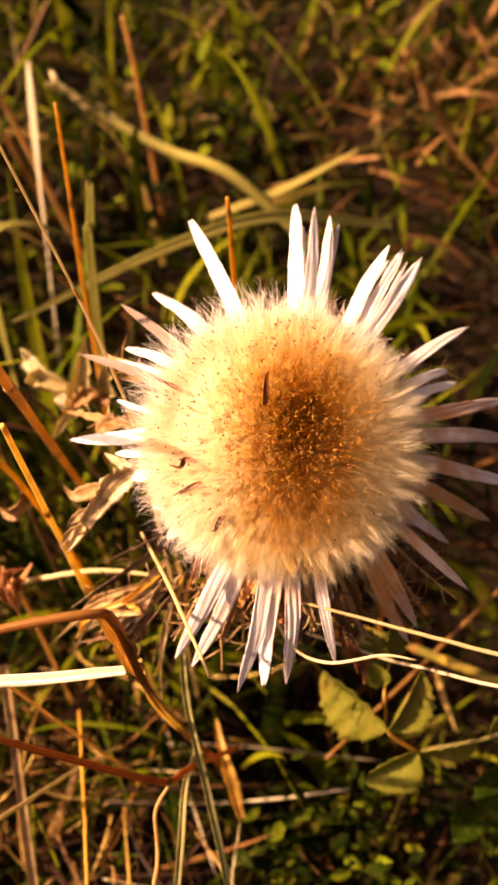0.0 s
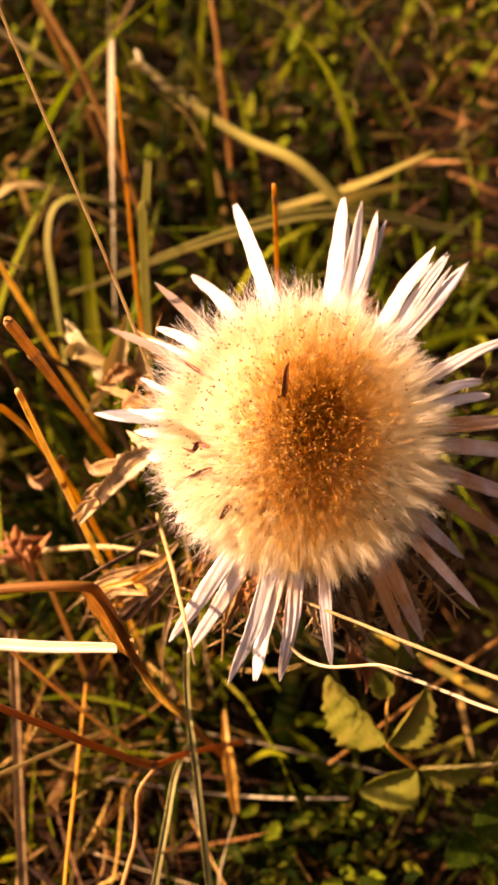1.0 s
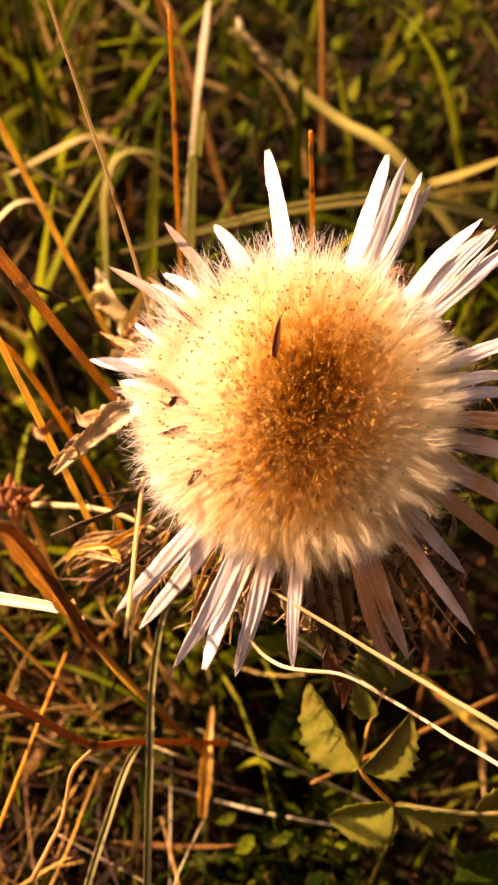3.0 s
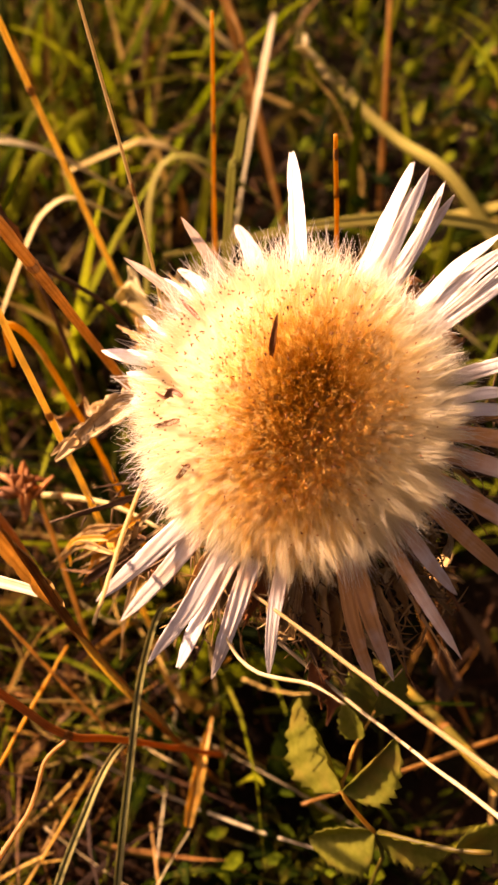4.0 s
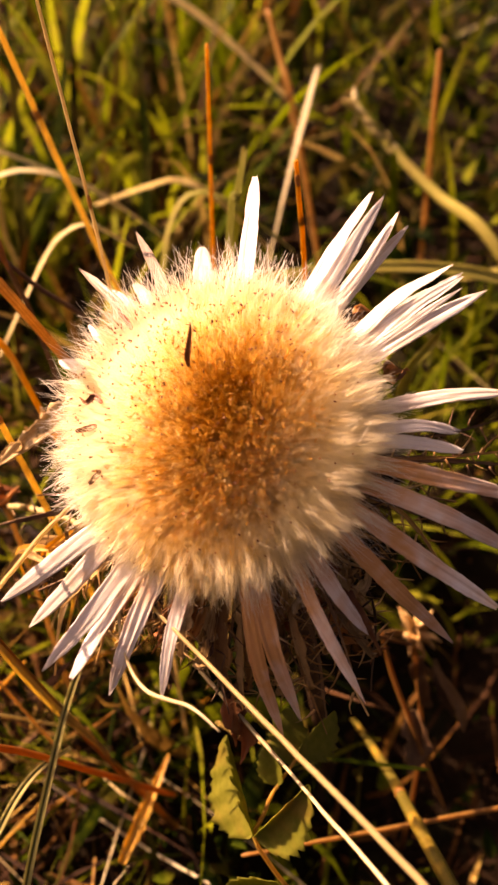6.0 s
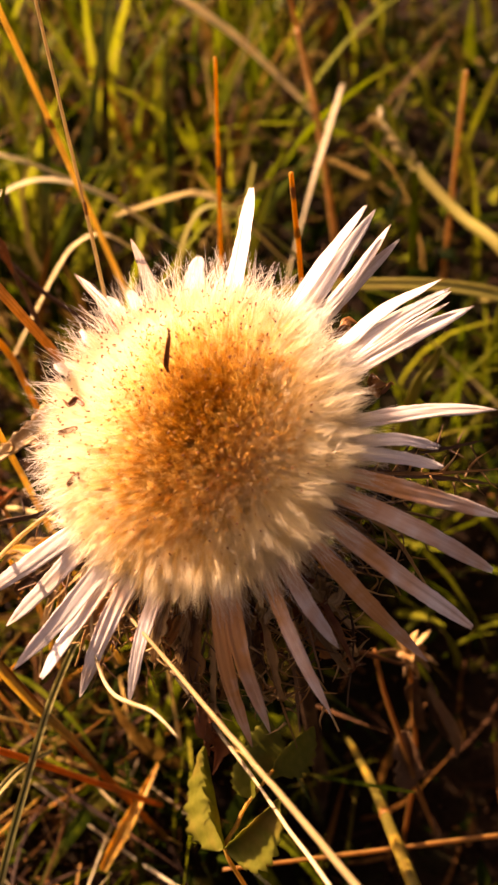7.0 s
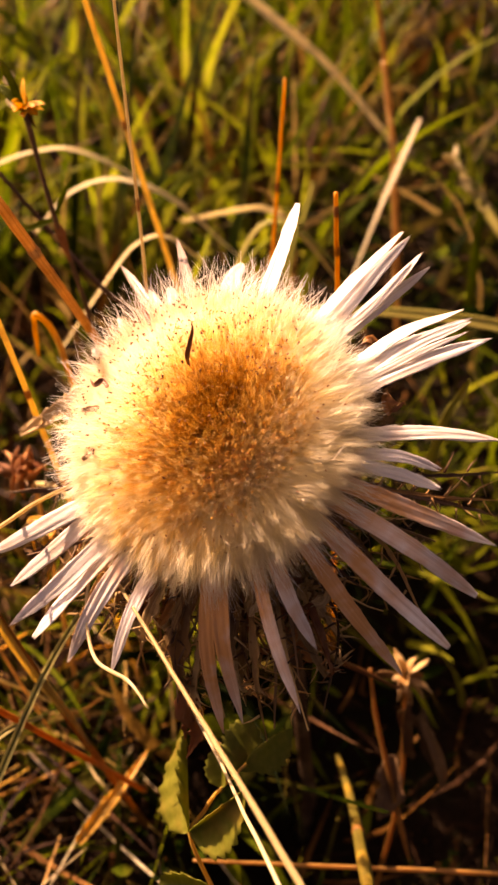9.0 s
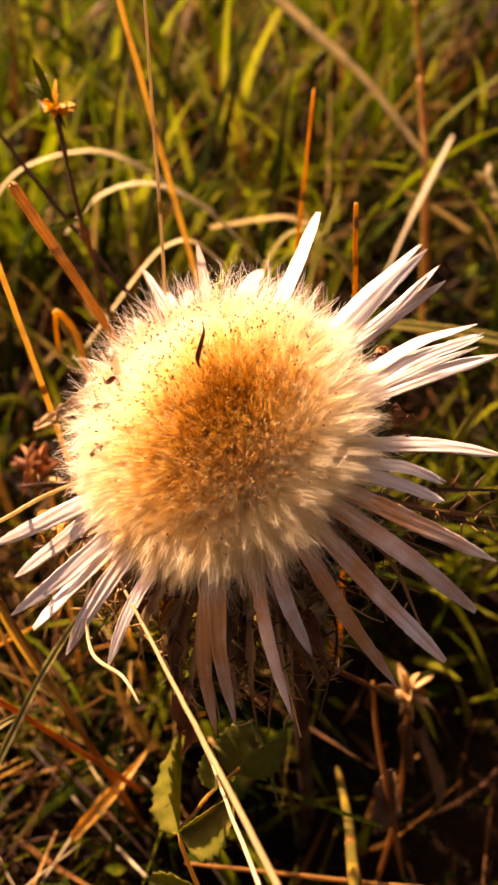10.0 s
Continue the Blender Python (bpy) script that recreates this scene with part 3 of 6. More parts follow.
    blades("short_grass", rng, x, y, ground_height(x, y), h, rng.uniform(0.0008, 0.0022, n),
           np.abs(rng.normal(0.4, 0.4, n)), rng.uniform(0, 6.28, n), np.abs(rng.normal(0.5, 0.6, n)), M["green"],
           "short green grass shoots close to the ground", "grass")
    # taller meadow on the sun's side, added mostly out of view to shade the ground
    n = 8000
    x = rng.uniform(-0.5, -0.07, n)
    y = rng.uniform(-0.35, 0.3, n)
    keep = y < 0.085 + (-0.1 - x) * 0.42
    x, y = x[keep], y[keep]
    n = len(x)
    h = np.clip(rng.uniform(0.035, 0.125, n), 0, 0.032 + (-0.07 - x) * 0.42)
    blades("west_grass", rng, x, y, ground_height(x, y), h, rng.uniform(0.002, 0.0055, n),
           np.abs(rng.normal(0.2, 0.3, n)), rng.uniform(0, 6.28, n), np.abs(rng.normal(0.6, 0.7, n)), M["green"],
           "taller green meadow grass added on the sunny side for shade", "grass")
    # crowded growth round the thistle's foot
    n = 350
    x, y = rng.uniform(-0.07, -0.03, n), rng.uniform(0.14, 0.24, n)
    h = np.clip(rng.uniform(0.03, 0.095, n), 0, 0.045 + np.hypot(x - 0.0125, y - 0.1165) * 1.1)
    blades("foot_grass", rng, x, y, ground_height(x, y), h, rng.uniform(0.0014, 0.0042, n),
           np.abs(rng.normal(0.3, 0.35, n)), rng.uniform(0, 6.28, n), np.abs(rng.normal(0.7, 0.7, n)), M["green"],
           "dull green grass crowded round the thistle's foot", "grass")
    # fine green blades in the hollow
    n = 280
    x, y = rng.uniform(-0.01, 0.13, n), rng.uniform(0.0, 0.14, n)
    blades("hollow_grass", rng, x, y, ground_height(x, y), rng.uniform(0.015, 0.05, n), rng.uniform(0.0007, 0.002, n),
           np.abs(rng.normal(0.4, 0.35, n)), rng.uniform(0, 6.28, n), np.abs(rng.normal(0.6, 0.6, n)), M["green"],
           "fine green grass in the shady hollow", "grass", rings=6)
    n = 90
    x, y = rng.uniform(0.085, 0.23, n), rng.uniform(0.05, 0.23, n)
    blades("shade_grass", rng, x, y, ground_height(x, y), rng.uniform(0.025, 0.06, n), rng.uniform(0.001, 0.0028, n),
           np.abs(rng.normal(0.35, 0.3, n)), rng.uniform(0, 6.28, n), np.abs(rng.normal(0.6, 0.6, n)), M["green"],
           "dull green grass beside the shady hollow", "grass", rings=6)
    # green blades on the bank behind the hollow
    n = 150
    x, y = rng.uniform(-0.03, 0.07, n), rng.uniform(0.215, 0.33, n)
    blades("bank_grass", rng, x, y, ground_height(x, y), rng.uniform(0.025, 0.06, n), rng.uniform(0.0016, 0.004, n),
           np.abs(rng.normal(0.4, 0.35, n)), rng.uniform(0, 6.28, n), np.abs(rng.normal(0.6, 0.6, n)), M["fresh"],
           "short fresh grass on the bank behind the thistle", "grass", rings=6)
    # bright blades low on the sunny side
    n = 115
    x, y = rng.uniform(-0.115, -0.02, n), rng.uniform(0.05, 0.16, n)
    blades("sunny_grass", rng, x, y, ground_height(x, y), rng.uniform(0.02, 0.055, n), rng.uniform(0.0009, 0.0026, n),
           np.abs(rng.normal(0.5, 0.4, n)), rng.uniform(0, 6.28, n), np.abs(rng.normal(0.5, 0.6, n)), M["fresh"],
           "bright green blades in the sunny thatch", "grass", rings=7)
    # tangle of dead stems in front, on the sunny side
    n = 520
    x, y = rng.uniform(-0.15, -0.034, n), rng.uniform(-0.02, 0.16, n)
    x += (y - 0.07) * 0.25
    blades("stem_tangle", rng, x, y, ground_height(x, y) + rng.uniform(0.002, 0.03, n), rng.uniform(0.015, 0.06, n), rng.uniform(0.0005, 0.0014, n),
           rng.uniform(0.9, 1.75, n), rng.uniform(0, 6.28, n), rng.normal(0, 0.5, n), M["dry"],
           "tangle of tan and rusty dead stems", "dry grass", rings=6)
    # meadow farther out, all round
    n = 9000
    r, a = 0.45 + 2.6 * np.sqrt(rng.uniform(0, 1, n)), rng.uniform(0, 2 * np.pi, n)
    x, y = r * np.cos(a), r * np.sin(a)
    wedge = (np.degrees(np.arctan2(y, x - 0.06)) > 62) & (np.degrees(np.arctan2(y, x - 0.06)) < 165) & (r < 1.45)
    x, y = x[~wedge], y[~wedge]
    n = len(x)
    blades("meadow_grass", rng, x, y, ground_height(x, y), rng.uniform(0.05, 0.12, n), rng.uniform(0.006, 0.012, n),
           np.abs(rng.normal(0.5, 0.4, n)), rng.uniform(0, 6.28, n), np.abs(rng.normal(0.6, 0.6, n)), M["green"],
           "rough green meadow grass farther off", "grass", rings=4)
    # small herb leaves
    n = 9500
    x, y = spread(rng, n, reach=1.1)
    east = np.clip((x + 0.02) / 0.1, 0, 1)
    keep = rng.uniform(0, 1, n) < np.where((x > 0.03) & (y < 0.3), 0.25, 0.25 + 0.75 * east)
    x, y = x[keep], y[keep]
    n = len(x)
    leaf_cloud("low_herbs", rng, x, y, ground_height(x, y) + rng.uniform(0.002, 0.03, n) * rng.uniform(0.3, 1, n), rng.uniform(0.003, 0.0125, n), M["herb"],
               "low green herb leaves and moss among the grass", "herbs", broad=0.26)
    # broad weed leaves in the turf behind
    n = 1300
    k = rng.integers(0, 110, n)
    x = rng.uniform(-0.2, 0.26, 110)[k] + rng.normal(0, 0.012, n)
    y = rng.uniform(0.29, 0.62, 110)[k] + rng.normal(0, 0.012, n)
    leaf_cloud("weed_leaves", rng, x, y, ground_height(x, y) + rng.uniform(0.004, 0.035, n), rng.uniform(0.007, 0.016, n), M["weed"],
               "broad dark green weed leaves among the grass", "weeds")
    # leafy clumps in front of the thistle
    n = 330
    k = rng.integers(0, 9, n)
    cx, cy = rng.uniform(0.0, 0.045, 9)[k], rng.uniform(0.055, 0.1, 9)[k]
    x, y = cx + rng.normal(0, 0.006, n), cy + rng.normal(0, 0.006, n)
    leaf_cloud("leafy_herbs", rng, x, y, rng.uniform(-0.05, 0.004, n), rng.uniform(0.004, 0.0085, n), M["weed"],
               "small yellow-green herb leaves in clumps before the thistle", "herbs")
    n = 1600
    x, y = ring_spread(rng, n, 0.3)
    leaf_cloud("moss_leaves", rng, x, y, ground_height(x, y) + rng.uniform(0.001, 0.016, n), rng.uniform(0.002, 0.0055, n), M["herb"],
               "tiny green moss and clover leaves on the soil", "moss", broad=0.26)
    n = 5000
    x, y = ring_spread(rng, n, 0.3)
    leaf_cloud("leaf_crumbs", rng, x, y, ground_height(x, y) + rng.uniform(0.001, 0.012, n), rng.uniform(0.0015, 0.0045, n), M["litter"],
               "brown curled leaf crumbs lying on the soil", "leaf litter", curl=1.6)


def leaf_cloud(name, rng, x, y, z, size, material, label, category, curl=0.5, broad=0.3):
    """Many small oval leaves, folded and tipped, in one mesh."""
    n = len(x)
    u = np.array([0, 0.25, 0.6, 1.0])
    w = np.array([0.08, 0.75, 0.7, 0.03]) * broad
    head = rng.uniform(0, 6.28, n)
    tip = rng.normal(0.5, 0.5, n)
    ax = np.stack([np.cos(head) * np.cos(tip), np.sin(head) * np.cos(tip), np.sin(tip)], -1)
    roll = rng.normal(0, 0.6, n)
    flat = np.stack([-np.sin(head), np.cos(head), np.zeros(n)], -1)
    nor = np.cross(ax, flat)
    side = flat * np.cos(roll)[:, None] + nor * np.sin(roll)[:, None]
    nor = np.cross(ax, side)
    c = rng.normal(0, curl, n)
    base = np.stack([x, y, z], -1)
    mid = base[:, None] + size[:, None, None] * (u[None, :, None] * ax[:, None] - (c[:, None] * u[None] ** 2)[..., None] * nor[:, None] * 0.4)
    wd = (size[:, None] * w[None])[..., None]
    V = np.stack([mid - side[:, None] * wd + nor[:, None] * wd * 0.4, mid, mid + side[:, None] * wd + nor[:, None] * wd * 0.4], 2)
    i = np.arange(3)[:, None]
    j = np.arange(2)[None]
    F = np.stack([i * 3 + j, i * 3 + j + 1, (i + 1) * 3 + j + 1, (i + 1) * 3 + j], -1).reshape(-1, 4)
    faces = (F[None] + (np.arange(n) * 12)[:, None, None]).reshape(-1, 4)
    return single(name, mesh_np(name, V, faces), material, label, category, kind="stuff")


build_turf()

# ---- the carline thistle ----
AXIS = unit(np.array([0.1406, -0.5020, 0.8534]))
EAST = unit(np.array([1.0, 0, 0]) - AXIS * AXIS[0])
NORTH = np.cross(AXIS, EAST)
HEART = np.array([0.0125, 0.1165, 0.1370])
HEAD = Matrix([[EAST[i], NORTH[i], AXIS[i], HEART[i]] for i in range(3)] + [[0, 0, 0, 1]])
# the cushion of down on top: its own axis, middle of the rim, radius and height
DOME_AXIS = unit(np.array([0.0679, -0.5471, 0.8343]))
DOME_EAST = unit(np.array([1.0, 0, 0]) - DOME_AXIS * DOME_AXIS[0])
DOME_NORTH = np.cross(DOME_AXIS, DOME_EAST)
DOME_MID = np.array([0.0105, 0.1116, 0.1442])
DOWN = Matrix([[DOME_EAST[i], DOME_NORTH[i], DOME_AXIS[i], DOME_MID[i]] for i in range(3)] + [[0, 0, 0, 1]])
DOME_R, DOME_H = 0.0259, 0.0079
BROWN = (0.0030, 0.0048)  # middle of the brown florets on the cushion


def from_head(az, r, h):
    a = np.radians(az)
    return HEART + EAST * (r * np.cos(a)) + NORTH * (r * np.sin(a)) + AXIS * h


def dome_height(r):
    return DOME_H * (1 - np.clip(r / DOME_R, 0, 1) ** 2.1)


def cushion_profile():
    """Radius and height along the cushion from its top over the shoulder to the rays; outward normals; length run."""
    r = np.linspace(0, 0.0222, 30)
    edge = spline([(0.0222, dome_height(0.0222)), (0.0240, 0.0004), (0.0250, -0.0014), (0.0255, -0.0030), (0.0258, -0.0048), (0.0258, -0.0066)], 20)[1:]
    line = np.concatenate([np.stack([r, dome_height(r)], -1), edge])
    along = unit(np.gradient(line, axis=0))
    nor = np.stack([-along[:, 1], along[:, 0]], -1)
    run = np.concatenate([[0], np.cumsum(np.linalg.norm(np.diff(line, axis=0), axis=1))])
    return line, nor, run


def on_cushion(rng, n, lowest=1.0):
    """n places spread evenly over the cushion: point, outward normal, outward direction, share of the way down."""
    line, nor, run = cushion_profile()
    t = rng.uniform(0, 2 * np.pi, n)
    area = np.concatenate([[0], np.cumsum(np.diff(run) * (line[1:, 0] + line[:-1, 0]) / 2)])
    top = np.interp(lowest * run[-1], run, area)
    q = np.interp(rng.uniform(0, top, n), area, run)
    r, h = np.interp(q, run, line[:, 0]), np.interp(q, run, line[:, 1])
    nr, nh = np.interp(q, run, nor[:, 0]), np.interp(q, run, nor[:, 1])
    c, s_ = np.cos(t), np.sin(t)
    return np.stack([r * c, r * s_, h], -1), np.stack([nr * c, nr * s_, nh], -1), np.stack([c, s_, 0 * c], -1), q / run[-1]


def hairs(name, p0, p1, p2, width, rng, tuft):
    """Fine flat hairs of two lengths each; the map holds the tuft's own number and the way along the hair."""
    n = len(p0)
    side = unit(np.cross(p2 - p0, rng.normal(0, 1, (n, 3)))) * width[:, None]
    V = np.stack([p0 - side, p0 + side, p1 + side, p1 - side, p2 + side * 0.35, p2 - side * 0.35], 1)
    F = np.array([[0, 1, 2, 3], [3, 2, 4, 5]])
    uv = np.stack([np.repeat(tuft[:, None], 6, 1), np.broadcast_to(np.array([0, 0, 0.55, 0.55, 1, 1.0]), (n, 6))], -1)
    return mesh_np(name, V, (F[None] + (np.arange(n) * 6)[:, None, None]).reshape(-1, 4), uv.reshape(-1, 2))


def build_thistle():
    rng = np.random.default_rng(5)
    foot = Vector((0.020, 0.150, float(ground_height(0.02, 0.15))))
    th = thing("carline_thistle", foot, "dried carline thistle head with fuzzy golden disc and silvery rays", "thistle")
    # stem, in the dark bract colour to hold the shade under the head
    s = Shape()
    under = from_head(0, 0, -0.012)
    tube(s, [np.array(foot) + (0, 0, -0.004), np.array(foot) + (0.001, -0.004, 0.045), under - AXIS * 0.03, under], [0.0022, 0.002, 0.0022, 0.0045], 10, 18, 0.0003, rng)
    part("stem", s, M["darkbract"], th, "ribbed brown dead stem")
    # cup under the disc
    s = Shape()
    prof = [(0.0035, -0.014), (0.013, -0.0115), (0.021, -0.0075), (0.0245, -0.003), (0.0235, 0.001), (0.012, 0.002), (0.0005, 0.002)]
    a = np.linspace(0, 360, 40, endpoint=False)
    s.grid([[from_head(k, r, h) for k in a] for r, h in prof])
    part("receptacle", s, M["darkbract"], th, "dark brown cup of dry scales")
    # core of the disc, under the down
    s = Shape()
    line, nor, _ = cushion_profile()
    inner = (line - nor * 0.0052)[1::3]
    inner = np.concatenate([[(0.0004, inner[0, 1])], inner[inner[:, 0] > 0.0006]])
    s.grid([[(r * math.cos(t), r * math.sin(t), h) for t in np.radians(a)] for r, h in inner])
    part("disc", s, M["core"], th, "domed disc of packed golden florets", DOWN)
    # pappus down in pointed tufts
    n_tuft, per = 20000, 9
    tip, nor, outv, way = on_cushion(rng, n_tuft)
    mid_d = np.hypot(tip[:, 0] - BROWN[0], tip[:, 1] - BROWN[1])
    go = unit(nor + (outv - np.array([0, 0, 0.35])) * (np.clip(way - 0.6, 0, 1) * 3.2)[:, None] + outv * (0.3 * way)[:, None] + rng.normal(0, 0.14, nor.shape))
    length = rng.uniform(0.0034, 0.0052, n_tuft) * (0.75 + 0.55 * way + np.clip(way - 0.78, 0, 1) * 2.5)
    tip = tip + go * (rng.normal(0, 0.00035, n_tuft) + 0.008 * np.clip(way - 0.72, 0, 1) * rng.uniform(0.3, 1, n_tuft) - 0.0007 * np.clip(1 - mid_d / 0.009, 0, 1) * rng.uniform(0, 1, n_tuft))[:, None]
    root = tip - go * length[:, None]
    pointed = rng.uniform(0, 1, n_tuft) < 0.4
    spread_tip = np.where(pointed, 0.00014, 0.0004)
    own = rng.uniform(0, 1, n_tuft)
    N = n_tuft * per
    root, tip, go, length, spread_tip, own = (np.repeat(q, per, 0) for q in (root, tip, go, length, spread_tip, own))
    p0 = root + rng.normal(0, 0.00026, (N, 3))
    p2 = tip + rng.normal(0, 1, (N, 3)) * spread_tip[:, None] - go * (length * np.abs(rng.normal(0, 0.10, N)))[:, None]
    stray = rng.uniform(0, 1, N) < 0.012
    p2 = np.where(stray[:, None], p2 + go * 0.0012, p2)
    p1 = p0 * 0.45 + p2 * 0.55 + rng.normal(0, 0.00022, (N, 3))
    me = hairs("pappus", p0, p1, p2, rng.uniform(0.000016, 0.00003, N), rng, own)
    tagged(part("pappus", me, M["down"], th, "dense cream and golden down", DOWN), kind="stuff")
    # whiskers standing out round the rim
    N = 1500
    p0, nor, outv, way = on_cushion(rng, N * 3)
    keep = np.flatnonzero((way > 0.66) & (rng.uniform(0, 1, N * 3) < np.where(p0[:, 1] - p0[:, 0] > -0.008, 1.0, 0.02)))[:N]
    N = len(keep)
    p0, nor, outv = p0[keep] - nor[keep] * 0.002, nor[keep], outv[keep]
    d = unit(nor * 0.5 + outv + rng.normal(0, 0.3, (N, 3)))
    ln = (rng.uniform(0.0035, 0.008, N) + 0.003 * np.clip((p0[:, 1] - p0[:, 0]) / 0.03, 0, 1))[:, None]
    me = hairs("bristle_fringe", p0, p0 + d * ln * 0.5, p0 + unit(d + rng.normal(0, 0.24, (N, 3))) * ln, rng.uniform(0.00003, 0.000065, N), rng, rng.uniform(0, 1, N))
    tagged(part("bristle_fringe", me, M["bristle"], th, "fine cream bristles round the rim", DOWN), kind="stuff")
    # pointed locks of down round the rim
    n_lock, per = 500, 22
    root, nor, outv, way = on_cushion(rng, n_lock * 4)
    keep = np.flatnonzero(way > 0.7)[:n_lock]
    n_lock = len(keep)
    root, nor, outv = root[keep] - nor[keep] * 0.0012, nor[keep], outv[keep]
    east = np.clip(outv[:, 0] * 1.6 - 0.2 - outv[:, 1] * 0.3, 0, 1)
    go = unit(outv * (1 - 0.35 * east)[:, None] + nor * (0.5 + 0.6 * east)[:, None] + rng.normal(0, 0.25, (n_lock, 3)))
    end = root + go * (rng.uniform(0.0026, 0.0052, n_lock) * (1 + 0.45 * east))[:, None]
    own = np.repeat(rng.uniform(0, 1, n_lock), per)
    root, end = np.repeat(root, per, 0), np.repeat(end, per, 0)
    N = n_lock * per
    p0 = root + rng.normal(0, 0.0007, (N, 3))
    p2 = p0 + (end + rng.normal(0, 0.0004, (N, 3)) - p0) * rng.uniform(0.6, 1.05, N)[:, None]
    p1 = (p0 + p2) / 2 + rng.normal(0, 0.0003, (N, 3))
    me = hairs("lock_fringe", p0, p1, p2, rng.uniform(0.00002, 0.00005, N), rng, own)
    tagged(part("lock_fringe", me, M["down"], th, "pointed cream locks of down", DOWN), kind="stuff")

    def grains(name, p, d, ln, w, belly, material, label):
        """Small spindles lying in the down."""
        n = len(p)
        side = unit(np.cross(d, rng.normal(0, 1, (n, 3))))
        other = np.cross(side, d)
        sides = (-side, other, side, -other)
        bend = rng.normal(0, 0.25, (n, 3)) * ln
        V = np.stack([p + q * w * 0.6 for q in sides] + [p + d * ln * 0.55 + bend + q * w * belly for q in sides] + [p + d * ln + q * w * 0.3 for q in sides], 1)
        F3 = np.array([[k * 4 + j, k * 4 + (j + 1) % 4, k * 4 + 4 + (j + 1) % 4, k * 4 + 4 + j] for k in range(2) for j in range(4)])
        me = mesh_np(name, V, (F3[None] + (np.arange(n) * 12)[:, None, None]).reshape(-1, 4))
        tagged(part(name, me, material, th, label, DOWN), kind="stuff")

    # golden floret tips in the middle, thinning outwards
    N = 2600
    p, nor, outv, way = on_cushion(rng, N, 0.62)
    far = np.hypot(p[:, 0] - BROWN[0], p[:, 1] - BROWN[1])
    keep = rng.uniform(0, 1, N) < np.clip(1.25 - far / 0.0165, 0.05, 1) * 0.62
    p, nor = p[keep], nor[keep]
    N = len(p)
    p = p + nor * rng.uniform(-0.0007, 0.0006, N)[:, None]
    d = unit(nor * 0.7 + rng.normal(0, 0.55, (N, 3)))
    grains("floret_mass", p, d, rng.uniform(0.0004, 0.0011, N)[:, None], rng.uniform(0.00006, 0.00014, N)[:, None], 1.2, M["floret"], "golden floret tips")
    # dark flecks caught in the down
    N = 1000
    p, nor, outv, way = on_cushion(rng, N, 0.86)
    keep = rng.uniform(0, 1, N) < np.clip(0.45 + (p[:, 1] - p[:, 0]) / 0.04, 0.2, 0.85)
    p, nor, outv = p[keep], nor[keep], outv[keep]
    N = len(p)
    p = p + nor * rng.uniform(0.0001, 0.0009, N)[:, None]
    d = unit(outv * 0.5 + nor * 0.3 + rng.normal(0, 0.5, (N, 3)))
    grains("fleck_scatter", p, d, rng.uniform(0.0002, 0.0007, N)[:, None], rng.uniform(0.00007, 0.00018, N)[:, None], 1.2, M["chaff"], "dark brown anther flecks")
    # a few long dark chaff scales
    for (az, r0, h0), (az1, r1, h1), wd in [((148, 0.0090, 0.0155), (131, 0.0120, 0.0235), 0.0011), ((196, 0.0205, 0.0115), (194, 0.0255, 0.0095), 0.0011),
                                            ((207, 0.0210, 0.0110), (206, 0.0262, 0.0070), 0.0011), ((228, 0.0215, 0.0105), (228, 0.0245, 0.0075), 0.0010),
                                            ((160, 0.0240, 0.0095), (158, 0.0300, 0.0075), 0.0009)]:
        s = Shape()
        a0, a1 = from_head(az, r0, h0), from_head(az1, r1, h1)
        mid, bend = (a0 + a1) / 2, rng.normal(0, 0.0004, 3)
        strap(s, [a0, (a0 + mid) / 2 + bend, mid, (a1 + mid) / 2 - bend, a1], [wd * 0.6, wd, wd * 0.8, 0.0001], up=AXIS, fold=0.6, n=15, twist=40, rng=rng)
        part("chaff_scale", s, M["chaff"], th, "reddish-brown chaff scale")
    # silvery ray bracts: azimuth, reach, height of the tip, width (mm)
    north = [(56, 49.5, 3, 3.2), (61, 48, 4, 2.6), (64.5, 47.8, 3, 3.2), (58.5, 46, 4.5, 1.4), (62.8, 45.5, 1.5, 1.3), (80, 46.5, 4, 1.5), (87, 47.5, 1, 1.4), (78, 49, 1.5, 2.5), (81, 49.7, 3, 2.9), (85, 50.5, 4, 2.8), (89, 52.5, 0, 3.4),
             (114, 52.7, -1.5, 3.2), (129, 45.4, -12, 3.6), (142, 44.6, 2.4, 3.2), (149, 39.7, -5, 3.4), (155, 42, -6, 3.4)]
    west = [(158, 46.8, -0.6, 3.0), (167, 36.3, 0, 1.9), (177, 45.5, -15, 3.0), (183, 35.7, -5, 2.6), (193, 32.8, -4, 3.6), (206, 30.5, -4, 3.2), (218, 31, -5, 2.8),
            (242, 47.7, 2, 3.3), (247, 48.2, -5.5, 3.2), (258, 49.7, 1.1, 3.2), (263.5, 47.5, 1.2, 3.1), (270, 47.4, -4.9, 3.2), (282, 44.2, -0.8, 2.4)]
    south = [(305, 49, -13, 3.2), (309, 47, -12.5, 3.4), (323, 47.9, -3.8, 2.6), (331, 39.1, -3.8, 3.0), (344, 48.6, -12.2, 3.2), (354, 50.9, -8, 3.6),
             (5, 49.6, -7.5, 3.6), (14, 49.5, -2, 3.4), (22, 38.4, 0, 2.6), (27, 38, 0, 2.4), (35, 47.5, 0, 3.0)]
    streams = []
